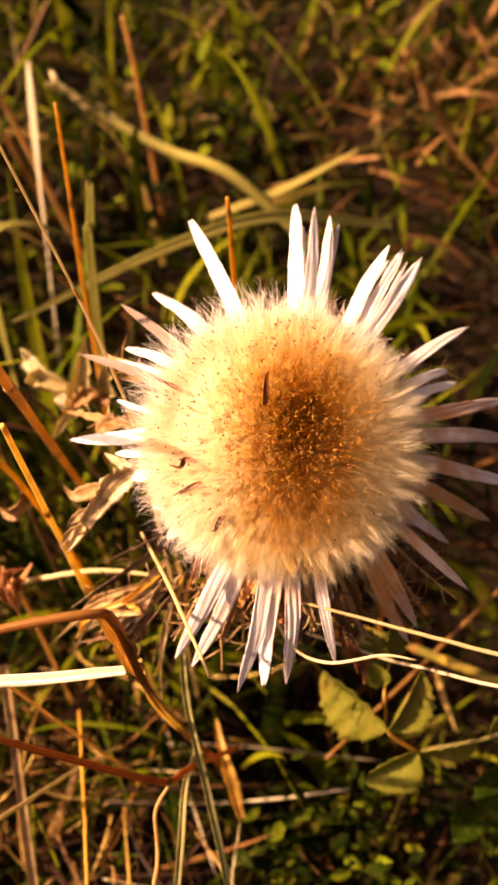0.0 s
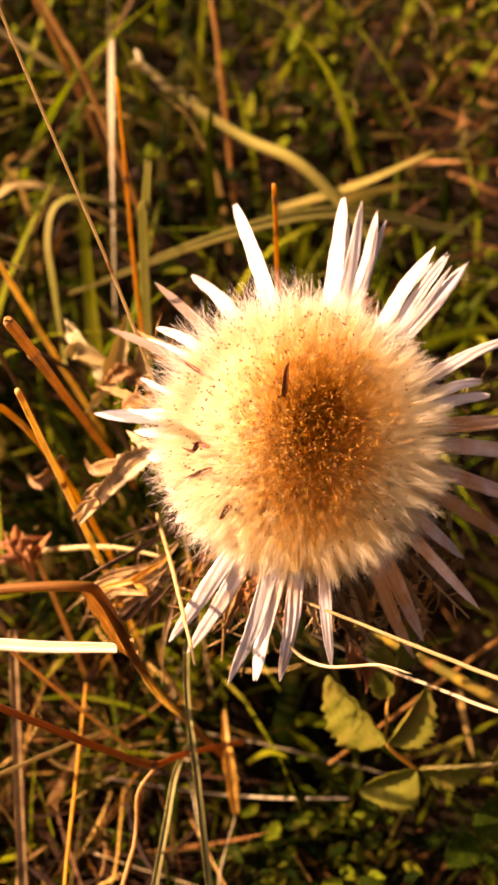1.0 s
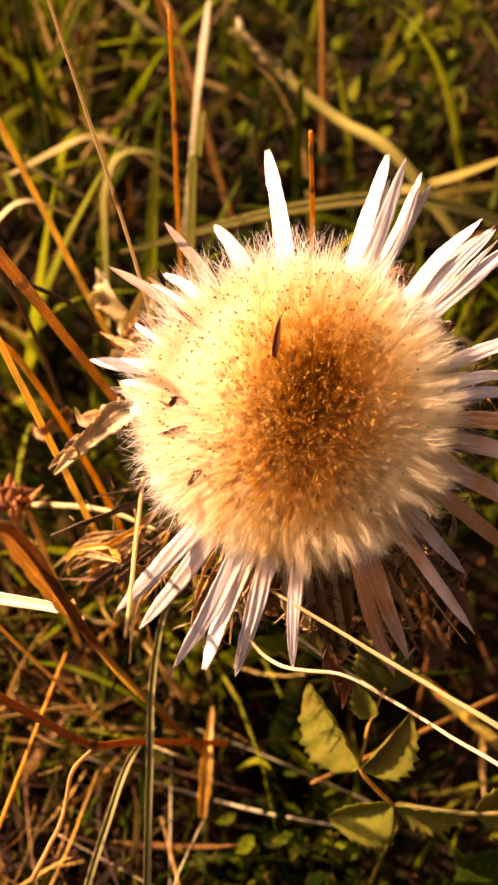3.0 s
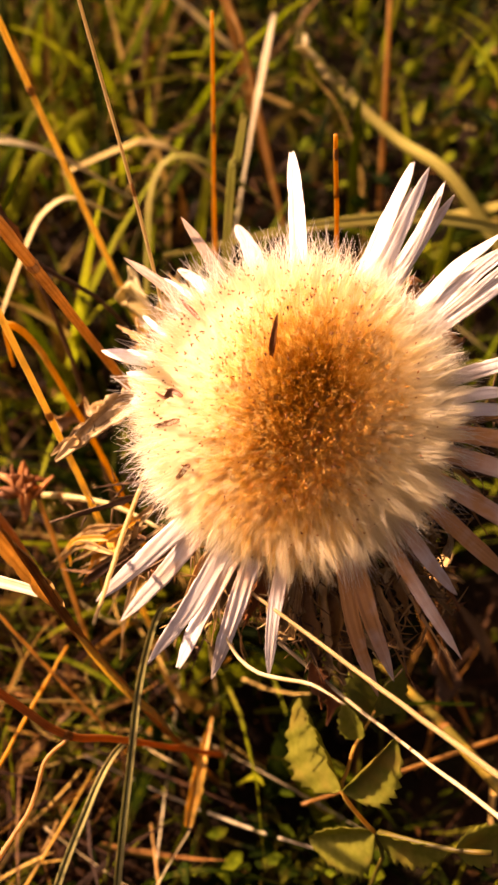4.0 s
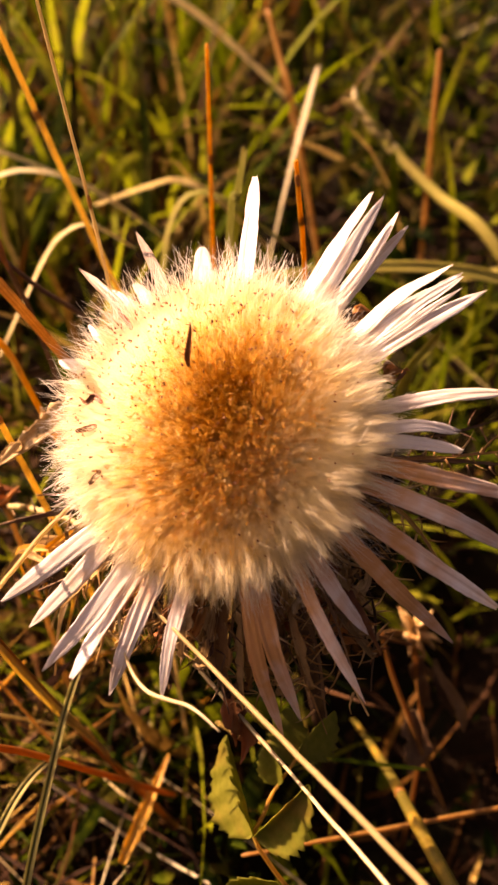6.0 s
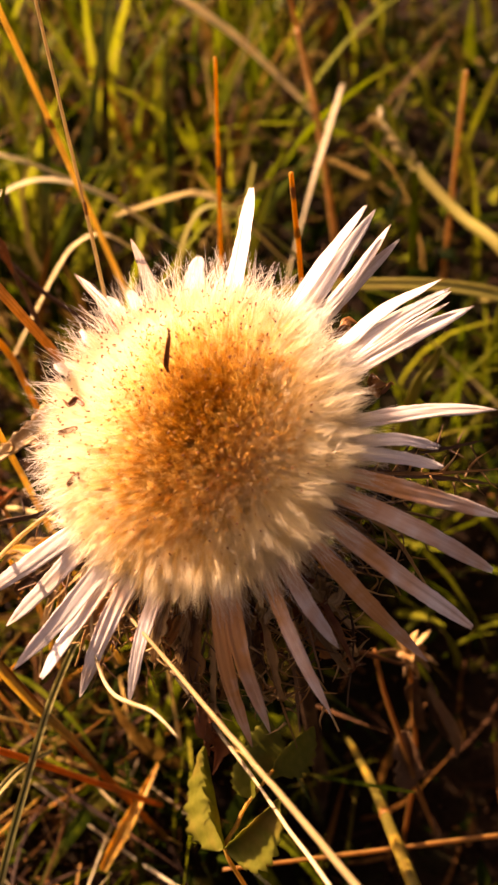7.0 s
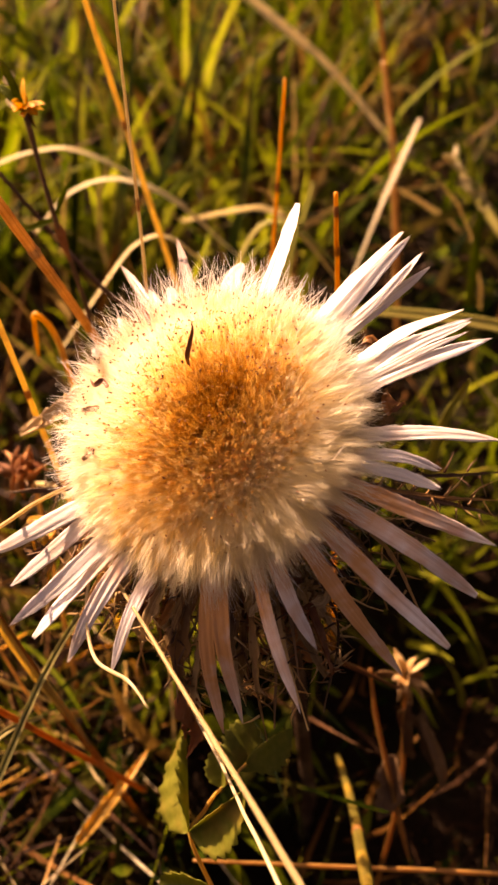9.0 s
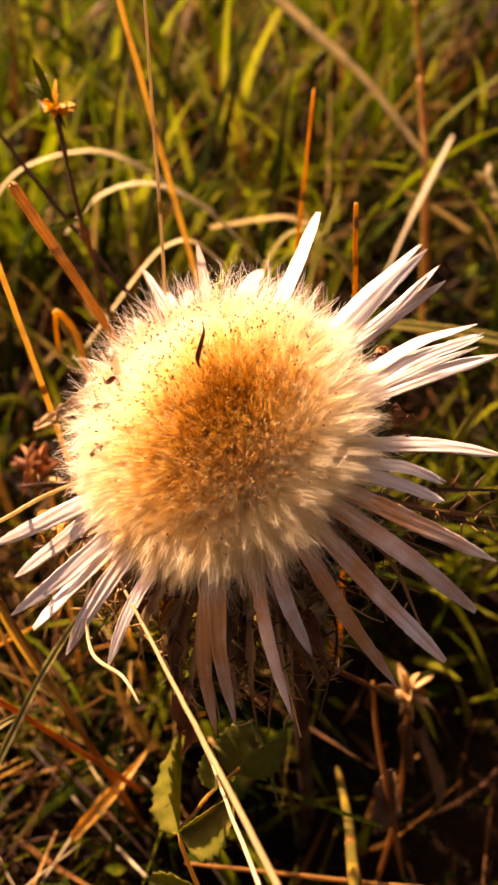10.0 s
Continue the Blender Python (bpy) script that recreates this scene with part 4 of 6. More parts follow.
    for az, reach, tip, wide in north + west + south:
        reach, tip, wide = reach / 1000, tip / 1000, wide * (0.7 if 140 < az < 170 else 0.88 if az > 300 or az < 40 else 1.0) / 1000
        bow = rng.normal(0, 0.9)
        h0 = 0.0018
        rr = [0.017, 0.025, 0.025 + (reach - 0.025) * 0.5, reach]
        hh = [h0 - 0.0015, h0 + 0.0012, h0 + (tip - h0) * 0.42 + rng.uniform(0.0002, 0.0026), tip]
        aa = [az, az + bow * 0.5, az + bow, az]
        s = Shape()
        cut = rng.uniform(0.1, 0.45)
        lance = [0.62, 0.68, 0.74, 0.8, 0.86, 0.92, 0.96, 1.0, 1.02, 1.0, 0.98, 0.93, 0.82]
        end = [0.78, 0.64, 0.4, 0.06] if cut < 0.3 else [0.86, 0.76, 0.6, 0.28]
        strap(s, [from_head(p, q, h) for p, q, h in zip(aa, rr, hh)], [wide * k * q for k, q in zip(lance, rng.uniform(0.97, 1.03, 13))] + [wide * k for k in end],
              up=AXIS, fold=rng.uniform(-0.1, 0.16), n=44, twist=rng.normal(0, 13), start=rng.normal(0, 7), ragged=0.03, across=15, rng=rng, thick=0.00014, crease=rng.uniform(0.025, 0.06), torn=rng.uniform(0.0004, 0.0019))
        for _ in range(48 if az > 290 or az < 100 else 20):
            q, r1 = rng.normal(0, 2.0), rng.uniform(0.0278, 0.0278 + 0.2 * (reach - 0.025))
            lift = rng.uniform(0.0004, 0.0022)
            streams.append((from_head(az + q * 1.3, 0.0215, h0 + lift + 0.001), from_head(az + q, 0.0265, h0 + lift + 0.0012), from_head(az + q + rng.normal(0, 1.5), r1, h0 + (tip - h0) * (r1 - 0.025) / (reach - 0.025) * 0.8 + lift)))
        part("ray_bract", s, M["dull_ray"] if az in (142, 158) else M["stained_ray"] if az > 290 or az < 20 else M["tinged_ray"] if az > 240 else M["ray"], th)
    streams = np.array(streams)
    N = len(streams)
    me = hairs("ray_hairs", streams[:, 0], streams[:, 1], streams[:, 2], rng.uniform(0.000022, 0.00005, N), rng, rng.uniform(0, 1, N))
    tagged(part("ray_hairs", me, M["bristle"], th, "long cream hairs streaming over the rays"), kind="stuff")
    return th


def spiny(name, pts, width, spines, rng, material, parent, length=0.006, up=(0, 0, 1), label=""):
    """A lobed dry bract with thin spines along both margins."""
    body = Shape()
    lobes = [width * (0.8 - 0.06 * k) * (1.0 if k % 2 else 0.6) for k in range(11)]
    broad = width > 0.0045
    strap(body, pts, lobes + [0.0002], up=up, fold=0.6, n=34, twist=rng.normal(0, 12 if broad else 35), ragged=0.2, across=5, rng=rng, thick=0.0003)
    line = spline(pts, 40)
    al, side, over = frames(line, up)
    ob = part(name, body, material, parent, label)
    if broad:
        for k in range(5):
            i, sg = 9 + k * 5, 1 if k % 2 else -1
            d = unit(side[i] * sg + al[i] * rng.uniform(0.6, 1.2) + over[i] * rng.normal(0.15, 0.25))
            ln = width * rng.uniform(0.55, 0.9) * (1.1 - 0.012 * i)
            lobe = Shape()
            strap(lobe, [line[i] - al[i] * width * 0.15, line[i] + d * ln * 0.5, line[i] + d * ln + over[i] * rng.normal(0.1, 0.25) * ln],
                  [width * 0.55, width * 0.5, width * 0.3, 0.0002], up=over[i], fold=0.5, n=10, rng=rng, ragged=0.1, thick=0.0003)
            part("lobe", lobe, material, ob)
    for k in range(spines):
        i = int(5 + 32 * k / spines)
        sg = 1 if k % 2 else -1
        d = unit(side[i] * sg * 0.8 + al[i] * rng.uniform(0.2, 0.9) + over[i] * rng.normal(0.1, 0.5))
        ln = length * rng.uniform(0.5, 1.2) * (1.1 - 0.5 * i / 40)
        a = line[i] + side[i] * sg * min(width * 0.25, 0.0012)
        s = Shape()
        tube(s, [a, a + d * ln * 0.55, a + d * ln + rng.normal(0, 0.0006, 3)], [0.00026, 0.00015, 0.00003], 4, 5)
        part("spine", s, material, ob)
    return ob


def build_bracts(th):
    rng = np.random.default_rng(21)
    # leafy spiny bracts under the head: azimuth, reach, tip height, width (mm)
    for az, reach, tip, wide, dark in [(217, 55, -23, 4.4, 1), (212, 44, -20, 2.4, 1), (233, 46, -22, 3.0, 1), (238, 44, -26, 3.0, 0),
                                       (150, 46, -18, 8.0, 0), (168, 48, -22, 8.0, 0), (120, 40, -12, 2.4, 1), (98, 38, -9, 2.4, 1), (72, 38, -8, 2.8, 1)]:
        pts = [from_head(az, 0.016, -0.010), from_head(az + rng.normal(0, 3), reach * 0.0006, tip * 0.0005 - 0.006), from_head(az, reach * 0.001, tip * 0.001)]
        spiny("spiny_bract", pts, wide / 1000, 14, rng, M["darkbract"] if dark else M["bract"], th, up=AXIS)
    for k in range(38):
        az = 240 + k * 4.1 + rng.normal(0, 3)
        reach, tip = rng.uniform(0.028, 0.050), rng.uniform(-0.030, -0.009)
        spiny("spiny_bract", [from_head(az, 0.015, -0.010), from_head(az + rng.normal(0, 5), reach * 0.7, tip * 0.55 - 0.004), from_head(az + rng.normal(0, 5), reach, tip)], rng.uniform(0.0012, 0.0026), 10, rng, M["bract"] if k % 2 == 0 else M["darkbract"], th, 0.006, up=AXIS)


def build_withered_bracts(th):
    """Crumpled brown bracts hanging in a ragged skirt between and below the lower rays."""
    rng = np.random.default_rng(118)
    for k in range(34):
        az = 254 + k * 2.6 + rng.normal(0, 3)
        reach, tip = rng.uniform(0.027, 0.042), rng.uniform(-0.034, -0.011)
        wd = rng.uniform(0.0018, 0.0036)
        turn = rng.normal(0, 7)
        pts = [from_head(az, 0.018, -0.009), from_head(az + turn * 0.3, 0.018 + (reach - 0.018) * 0.6, tip * 0.4 - 0.004), from_head(az + turn * 0.7, reach, tip * 0.8), from_head(az + turn, reach + rng.normal(0, 0.002), tip)]
        s = Shape()
        strap(s, pts, [wd * 0.7, wd, wd * 0.55, wd * 0.95, wd * 0.5, wd * 0.6, wd * 0.2, 0.0001], up=AXIS, fold=rng.uniform(0.5, 1.2), n=30, ragged=0.28, across=7, twist=rng.normal(0, 60), start=rng.normal(0, 30), rng=rng, thick=0.00025, crease=0.2)
        mat = (M["bract"], M["rust"], M["tanbract"], M["tanbract"])[k % 4]
        ob = part("withered_bract", s, mat, th, "crumpled brown bract")
        line = spline(pts, 30)
        al, side, over = frames(line, AXIS)
        for j in range(7):
            i, sg = 8 + j * 3, 1 if j % 2 else -1
            d = unit(side[i] * sg + al[i] * rng.uniform(0.2, 0.9) + over[i] * rng.normal(0, 0.6))
            ln = rng.uniform(0.002, 0.0048)
            s = Shape()
            tube(s, [line[i] + side[i] * sg * wd * 0.2, line[i] + d * ln * 0.55, line[i] + d * ln + rng.normal(0, 0.0005, 3)], [0.0003, 0.00016, 0.00003], 4, 5)
            part("spine", s, mat, ob)


def build_caught_scraps(th):
    """Curled brown scraps caught between the rays."""
    rng = np.random.default_rng(207)
    for az, r, h, mat, n in ((70, 0.0305, -0.002, "rust", 6), (47, 0.030, -0.003, "rust", 3), (338, 0.0285, -0.002, "tanbract", 4), (316, 0.0290, -0.002, "tanbract", 3)):
        for _ in range(n):
            a = from_head(az + rng.normal(0, 2), r + rng.normal(0, 0.001), h + rng.normal(0, 0.001))
            d = unit(rng.normal(0, 1, 3) + AXIS * 0.4)
            ln, wd = rng.uniform(0.003, 0.006), rng.uniform(0.0012, 0.0024)
            s = Shape()
            strap(s, [a - d * ln * 0.5, a + rng.normal(0, 0.001, 3), a + d * ln * 0.5], [0.0003, wd, wd * 0.6, wd * 0.8, 0.0002], up=AXIS, fold=0.9, n=14, ragged=0.25, rng=rng, twist=rng.normal(0, 60), thick=0.0002)
            part("withered_bract", s, M[mat], th, "curled brown scrap")


def build_lobed_leaves(th):
    """A big tan leaf with forked lobes and a fan of pale pointed lobes at the head's sunny side."""
    rng = np.random.default_rng(91)
    face = np.array((0.2, -0.62, 0.76))
    s = Shape()
    strap(s, [(-0.0150, 0.1150, 0.1300), (-0.0215, 0.1128, 0.1310), (-0.0275, 0.1085, 0.1262), (-0.0338, 0.1020, 0.1194)], [0.0012, 0.0022, 0.0040, 0.0052, 0.0046, 0.0034, 0.0028, 0.0006], up=face, fold=0.5, n=34, ragged=0.16, rng=rng, across=9, crease=0.12, thick=0.0003)
    leaf = part("lobed_leaf", s, M["tanbract"], th, "withered tan leaf with forked lobes")
    for pts, wd in [([(-0.0235, 0.1122, 0.1296), (-0.0300, 0.1148, 0.1235), (-0.0345, 0.1160, 0.1202), (-0.0368, 0.1178, 0.1216)], [0.0012, 0.0030, 0.0032, 0.0014, 0.0002]),
                    ([(-0.0280, 0.1085, 0.1258), (-0.0325, 0.1092, 0.1215), (-0.0352, 0.1082, 0.1190)], [0.0022, 0.0024, 0.0014, 0.0002]),
                    ([(-0.0300, 0.1055, 0.1236), (-0.0338, 0.1052, 0.1206), (-0.0356, 0.1030, 0.1190)], [0.0020, 0.0022, 0.0012, 0.0002]),
                    ([(-0.0195, 0.1140, 0.1322), (-0.0235, 0.1172, 0.1305), (-0.0268, 0.1200, 0.1300)], [0.0010, 0.0022, 0.0014, 0.0002])]:
        s = Shape()
        strap(s, pts, wd, up=face, fold=0.6, n=20, ragged=0.1, rng=rng, crease=0.1, thick=0.0003)
        part("lobe", s, M["tanbract"], leaf)
    root = np.array((-0.0125, 0.1000, 0.1130))
    far, low = np.array((-0.0417, 0.1048, 0.0792)), np.array((-0.0200, 0.0965, 0.0790))
    for k in range(24):
        f = (k * 0.618) % 1
        tip = far * (1 - f) + low * f + rng.normal(0, 0.0032, 3)
        a = root + (tip - root) * rng.uniform(0.0, 0.35) + rng.normal(0, 0.0015, 3)
        mid = (a + tip) / 2 + rng.normal(0, 0.002, 3) + (0, 0, 0.002)
        wd = rng.uniform(0.0012, 0.0026)
        s = Shape()
        strap(s, [a, mid, tip], [wd * 0.3, wd * 0.8, wd, wd * 0.55, wd * 0.22, 0.0001], up=face, fold=0.7, n=18, ragged=0.12, rng=rng, twist=rng.normal(0, 25), thick=0.0003)
        part("pointed_lobe", s, (M["tanbract"], M["tanbract"], M["orange"], M["darkbract"])[k % 4], th)


def build_twigs(th):
    """Thin dead twigs and scale tips hanging between the lower rays."""
    rng = np.random.default_rng(63)
    for k in range(30):
        az = 232 + k * 4.3 + rng.normal(0, 3)
        reach, drop = rng.uniform(0.026, 0.044), rng.uniform(0.012, 0.030)
        pts = [from_head(az, 0.016, -0.009), from_head(az + rng.normal(0, 4), reach * 0.7, -0.010 - drop * 0.3), from_head(az + rng.normal(0, 7), reach, -0.008 - drop)]
        s = Shape()
        tube(s, pts, [0.0004, 0.00032, 0.0001], 5, 12, 0.0002, rng)
        line = spline(pts, 20)
        ob = part("twig", s, M["bract"] if k % 3 else M["chaff"], th)
        for j in range(3):
            i = 8 + j * 4
            d = unit(rng.normal(0, 1, 3) + (line[i + 1] - line[i]) * 300)
            s = Shape()
            ln = rng.uniform(0.003, 0.008)
            tube(s, [line[i], line[i] + d * ln * 0.5, line[i] + d * ln + rng.normal(0, 0.001, 3)], [0.00022, 0.00015, 0.00004], 4, 6)
            part("side_twig", s, M["bract"] if k % 3 else M["chaff"], ob)


thistle = build_thistle()
build_bracts(thistle)
build_withered_bracts(thistle)
build_caught_scraps(thistle)
build_lobed_leaves(thistle)
build_twigs(thistle)


# ---- single stalks and blades near the flower ----
def stalk(name, pts, radii, material, label, category="grass stalk", group="", nodes_at=(), sides=8):
    rng = np.random.default_rng(len(label) * 7 + int(abs(pts[0][0]) * 1e5))
    th = thing(name, Vector(pts[-1]), label, category, group)
    s = Shape()
    tube(s, pts, radii, sides, 26, 0.00003, rng)
    part("culm", s, material, th)
    line = spline(pts, 101)
    for f in nodes_at:
        i = int(f * 100)
        s = Shape()
        r = np.interp(f, np.linspace(0, 1, len(radii)), radii)
        d = line[min(i + 1, 100)] - line[i - 1]
        d = d / np.linalg.norm(d)
        tube(s, [line[i] - d * 0.0012, line[i], line[i] + d * 0.0012], [r * 1.02, r * 1.22, r * 1.02], sides, 7)
        part("node", s, M["brown"], th, "swollen brown node")
    return th


def blade(name, pts, widths, material, label, category="grass blade", fold=0.35, twist=0.0, up=(0, 0, 1), start=0.0, ragged=0.02):
    rng = np.random.default_rng(len(label) * 5 + int(abs(pts[0][0]) * 1e5))
    s = Shape()
    strap(s, pts, widths, up=up, fold=fold, twist=twist, start=start, ragged=ragged, rng=rng, n=30)
    return single(name, s, material, label, category)


def build_stalks():
    FACE = (0.15, -0.75, 0.6)
    stalk("thin_straw", [(-0.0565, 0.1485, 0.246), (-0.0410, 0.1394, 0.1971), (-0.0253, 0.1310, 0.1474), (-0.020, 0.127, 0.11), (-0.014, 0.125, -0.018)],
          [0.0002, 0.00027, 0.00036, 0.0004, 0.0005], M["straw"], "thin tan straw leaning past the thistle head", nodes_at=(0.42,))
    stalk("orange_stalk", [(-0.0409, 0.1881, 0.1722), (-0.0422, 0.1892, 0.1421), (-0.0435, 0.1903, 0.1121), (-0.046, 0.193, 0.0)], [0.0004, 0.0005, 0.00055, 0.0007], M["orange"],
          "upright orange dry grass stalk, broken off at the top", nodes_at=(0.3,))
    stalk("dark_stalk", [(-0.0009, 0.1586, 0.1671), (-0.0005, 0.1604, 0.154), (-0.0002, 0.1623, 0.1414), (0.003, 0.178, 0.008)], [0.00045, 0.00052, 0.0005, 0.0006], M["orange"],
          "brown broken stalk standing behind the thistle head", nodes_at=(0.1,))
    stalk("leaning_stalk", [(-0.0840, 0.1615, 0.196), (-0.0823, 0.1672, 0.1745), (-0.0769, 0.1863, 0.1023), (-0.070, 0.212, 0.012)], [0.0005, 0.0007, 0.0008, 0.0009], M["orange"],
          "leaning orange-brown dry grass stalk", nodes_at=(0.45,))
    stalk("brown_stalk", [(-0.0396, 0.1075, 0.1705), (-0.0398, 0.1085, 0.1680), (-0.0413, 0.118, 0.150), (-0.0433, 0.1300, 0.1270), (-0.052, 0.186, 0.018)], [0.0007, 0.0011, 0.0011, 0.0010, 0.0010], M["brown"],
          "thick brown dry stalk with a swollen node", nodes_at=(0.45,))
    stalk("slim_stalk", [(-0.0379, 0.1013, 0.1575), (-0.0379, 0.1017, 0.1555), (-0.0378, 0.1127, 0.0986), (-0.037, 0.134, -0.018)], [0.0005, 0.0006, 0.0007, 0.0009], M["orange"],
          "slim upright brown dry stalk", nodes_at=(0.55,))
    stalk("pale_straw", [(0.0117, 0.0898, 0.1222), (0.0409, 0.0819, 0.1210), (0.070, 0.0739, 0.1197), (0.11, 0.063, 0.112)], [0.0003, 0.0004, 0.0005, 0.0007], M["straw"],
          "pale straw stuck in the rays, slanting past the leaves", sides=7)
    stalk("lower_straw", [(0.0165, 0.0965, 0.0960), (0.0345, 0.0912, 0.0941), (0.0425, 0.0874, 0.0973), (0.05, 0.0836, 0.1005), (0.067, 0.0753, 0.1072), (0.10, 0.06, 0.112)], [0.0004, 0.0004, 0.0003, 0.00035, 0.0004, 0.0005], M["straw"],
          "thin pale straw lying below the rays", sides=6)
    stalk("hanging_straw", [(-0.0200, 0.112, 0.112), (-0.0114, 0.0917, 0.1232), (-0.0066, 0.080, 0.128), (-0.0018, 0.068, 0.1327)], [0.0004, 0.00045, 0.0004, 0.0003], M["straw"],
          "short yellow straw crossing the silvery rays", sides=6)
    stalk("yellow_stalk", [(0.0265, 0.1520, 0.004), (0.0312, 0.1466, 0.0116), (0.0455, 0.1310, 0.0290), (0.0585, 0.1150, 0.0460), (0.0765, 0.0930, 0.0690), (0.0985, 0.0665, 0.096)], [0.0006, 0.0009, 0.0012, 0.0015, 0.0016, 0.0016], M["olive"],
          "thick olive-yellow stalk rising beside the leaves", nodes_at=(0.5,))
    stalk("bent_straw", [(-0.0635, 0.1275, 0.112), (-0.0628, 0.127, 0.1215), (-0.0611, 0.1268, 0.1256), (-0.0578, 0.1293, 0.1200), (-0.0510, 0.1285, 0.108), (-0.047, 0.138, 0.06), (-0.045, 0.15, -0.012)],
          [0.0004, 0.0006, 0.0008, 0.0008, 0.0007, 0.0007, 0.0008], M["orange"], "sharply bent straw, pale at the bend", sides=7)
    # withered stalk with a bend, close by: stalk and shrivelled sheath
    w = stalk("withered_stalk", [(-0.062, 0.058, 0.150), (-0.035, 0.064, 0.1545), (-0.0190, 0.0669, 0.1556), (-0.0163, 0.0700, 0.147), (-0.0160, 0.0765, 0.112), (-0.0133, 0.0841, 0.0755), (-0.004, 0.104, -0.012)],
              [0.0006, 0.0007, 0.0008, 0.0008, 0.0008, 0.0008, 0.0009], M["brown"], "withered brown stalk with a shrivelled sheath, bent sharply over")
    rng = np.random.default_rng(77)
    s = Shape()
    strap(s, [(-0.0180, 0.0676, 0.1545), (-0.0163, 0.0695, 0.144), (-0.0166, 0.0735, 0.128), (-0.0158, 0.0775, 0.108)], [0.0008, 0.0028, 0.0034, 0.003, 0.0008], up=FACE, fold=1.0, twist=50, ragged=0.1, rng=rng, n=24)
    part("sheath", s, M["brown"], w, "shrivelled brown leaf sheath")
    s = Shape()
    strap(s, [(-0.0159, 0.0770, 0.1100), (-0.0150, 0.0798, 0.0960), (-0.0134, 0.0838, 0.0765), (-0.0110, 0.0890, 0.0560), (-0.0085, 0.0945, 0.0300)], [0.0012, 0.0030, 0.0034, 0.0032, 0.0024, 0.0010], up=(-0.5, -0.7, 0.5), fold=0.8, twist=20, ragged=0.08, rng=rng, n=30, crease=0.08)
    part("sheath", s, M["orange"], w, "shrivelled brown leaf sheath")
    blade("white_straw", [(-0.075, 0.079, 0.108), (-0.045, 0.0775, 0.110), (-0.0185, 0.0745, 0.1215)], [0.0026, 0.0026, 0.0024, 0.0018], M["bleached"], "bright bleached straw lying across the withered stalk", "straw", 0.3, 10, FACE)
    stalk("low_brown_stalk", [(-0.0405, 0.0588, 0.1295), (-0.0299, 0.0605, 0.116), (-0.0207, 0.0627, 0.1019), (-0.0124, 0.0649, 0.0909), (-0.01, 0.074, 0.073), (-0.0055, 0.088, 0.044), (-0.0005, 0.102, 0.015)], [0.0006, 0.0007, 0.00075, 0.00075, 0.0007, 0.0007, 0.0007], M["redbrown"],
          "brown stalk bent at a joint near the ground", nodes_at=(0.5,))
    blade("flat_stalk", [(-0.0552, 0.0960, 0.0775), (-0.0548, 0.0930, 0.0743), (-0.0495, 0.0582, 0.0362), (-0.046, 0.035, 0.008)], [0.0018, 0.0024, 0.0026, 0.0026], M["tanbract"], "flat pinkish-tan dead stalk", "dry stalk", 0.4, 8, FACE)
    blade("striped_grass", [(-0.0105, 0.1045, 0.0790), (-0.0120, 0.0990, 0.0845), (-0.0105, 0.0870, 0.0775), (-0.0063, 0.0736, 0.0683), (-0.001, 0.056, 0.052), (0.004, 0.038, 0.024), (0.006, 0.03, -0.02)],
          [0.0008, 0.0013, 0.0015, 0.0016, 0.0016, 0.0016, 0.0016], M["keeled"], "long grey-green grass leaf arching over", "grass", fold=0.9, twist=25, up=FACE)
    blade("grey_grass", [(-0.0388, 0.1996, 0.1443), (-0.0400, 0.1975, 0.1325), (-0.0413, 0.1953, 0.1205), (-0.046, 0.188, 0.01)], [0.0022, 0.0028, 0.0029, 0.0026], M["sage"], "grey-green cut grass leaf", "grass", fold=0.3, up=(-0.2, -0.6, 0.75))
    blade("bleached_grass", [(-0.0805, 0.3123, 0.1215), (-0.0796, 0.300, 0.104), (-0.0787, 0.2880, 0.0862), (-0.076, 0.25, 0.02)], [0.0018, 0.0027, 0.0024, 0.0009, 0.0006], M["bleached"], "bleached white grass leaf standing up", "grass", fold=0.3, up=(-0.2, -0.6, 0.75))
    blade("crossing_grass", [(-0.02, 0.325, 0.045), (0.0128, 0.3081, 0.0708), (0.0400, 0.2921, 0.0980)], [0.0025, 0.0032, 0.0026, 0.0006], M["sage"], "pale green grass leaf pointing across", "grass", up=FACE)
    blade("long_grass", [(-0.075, 0.214, 0.083), (-0.0269, 0.2401, 0.0926), (0.0102, 0.2624, 0.0897), (0.055, 0.285, 0.070)], [0.0012, 0.0036, 0.0042, 0.003], M["sage"], "long yellow-green grass leaf bent down behind the thistle", "grass", up=FACE, twist=30)
    stalk("withered_grass_stalk", [(-0.0960, 0.1312, 0.1645), (-0.0862, 0.1360, 0.1518), (-0.0767, 0.1425, 0.1372), (-0.0656, 0.1470, 0.1256), (-0.0500, 0.1560, 0.1040), (-0.0350, 0.1680, 0.0300)], [0.0004, 0.0005, 0.0006, 0.0006, 0.0006, 0.0007], M["darkbract"],
          "dark brown dead stem leaning through the grass", nodes_at=(0.45,))
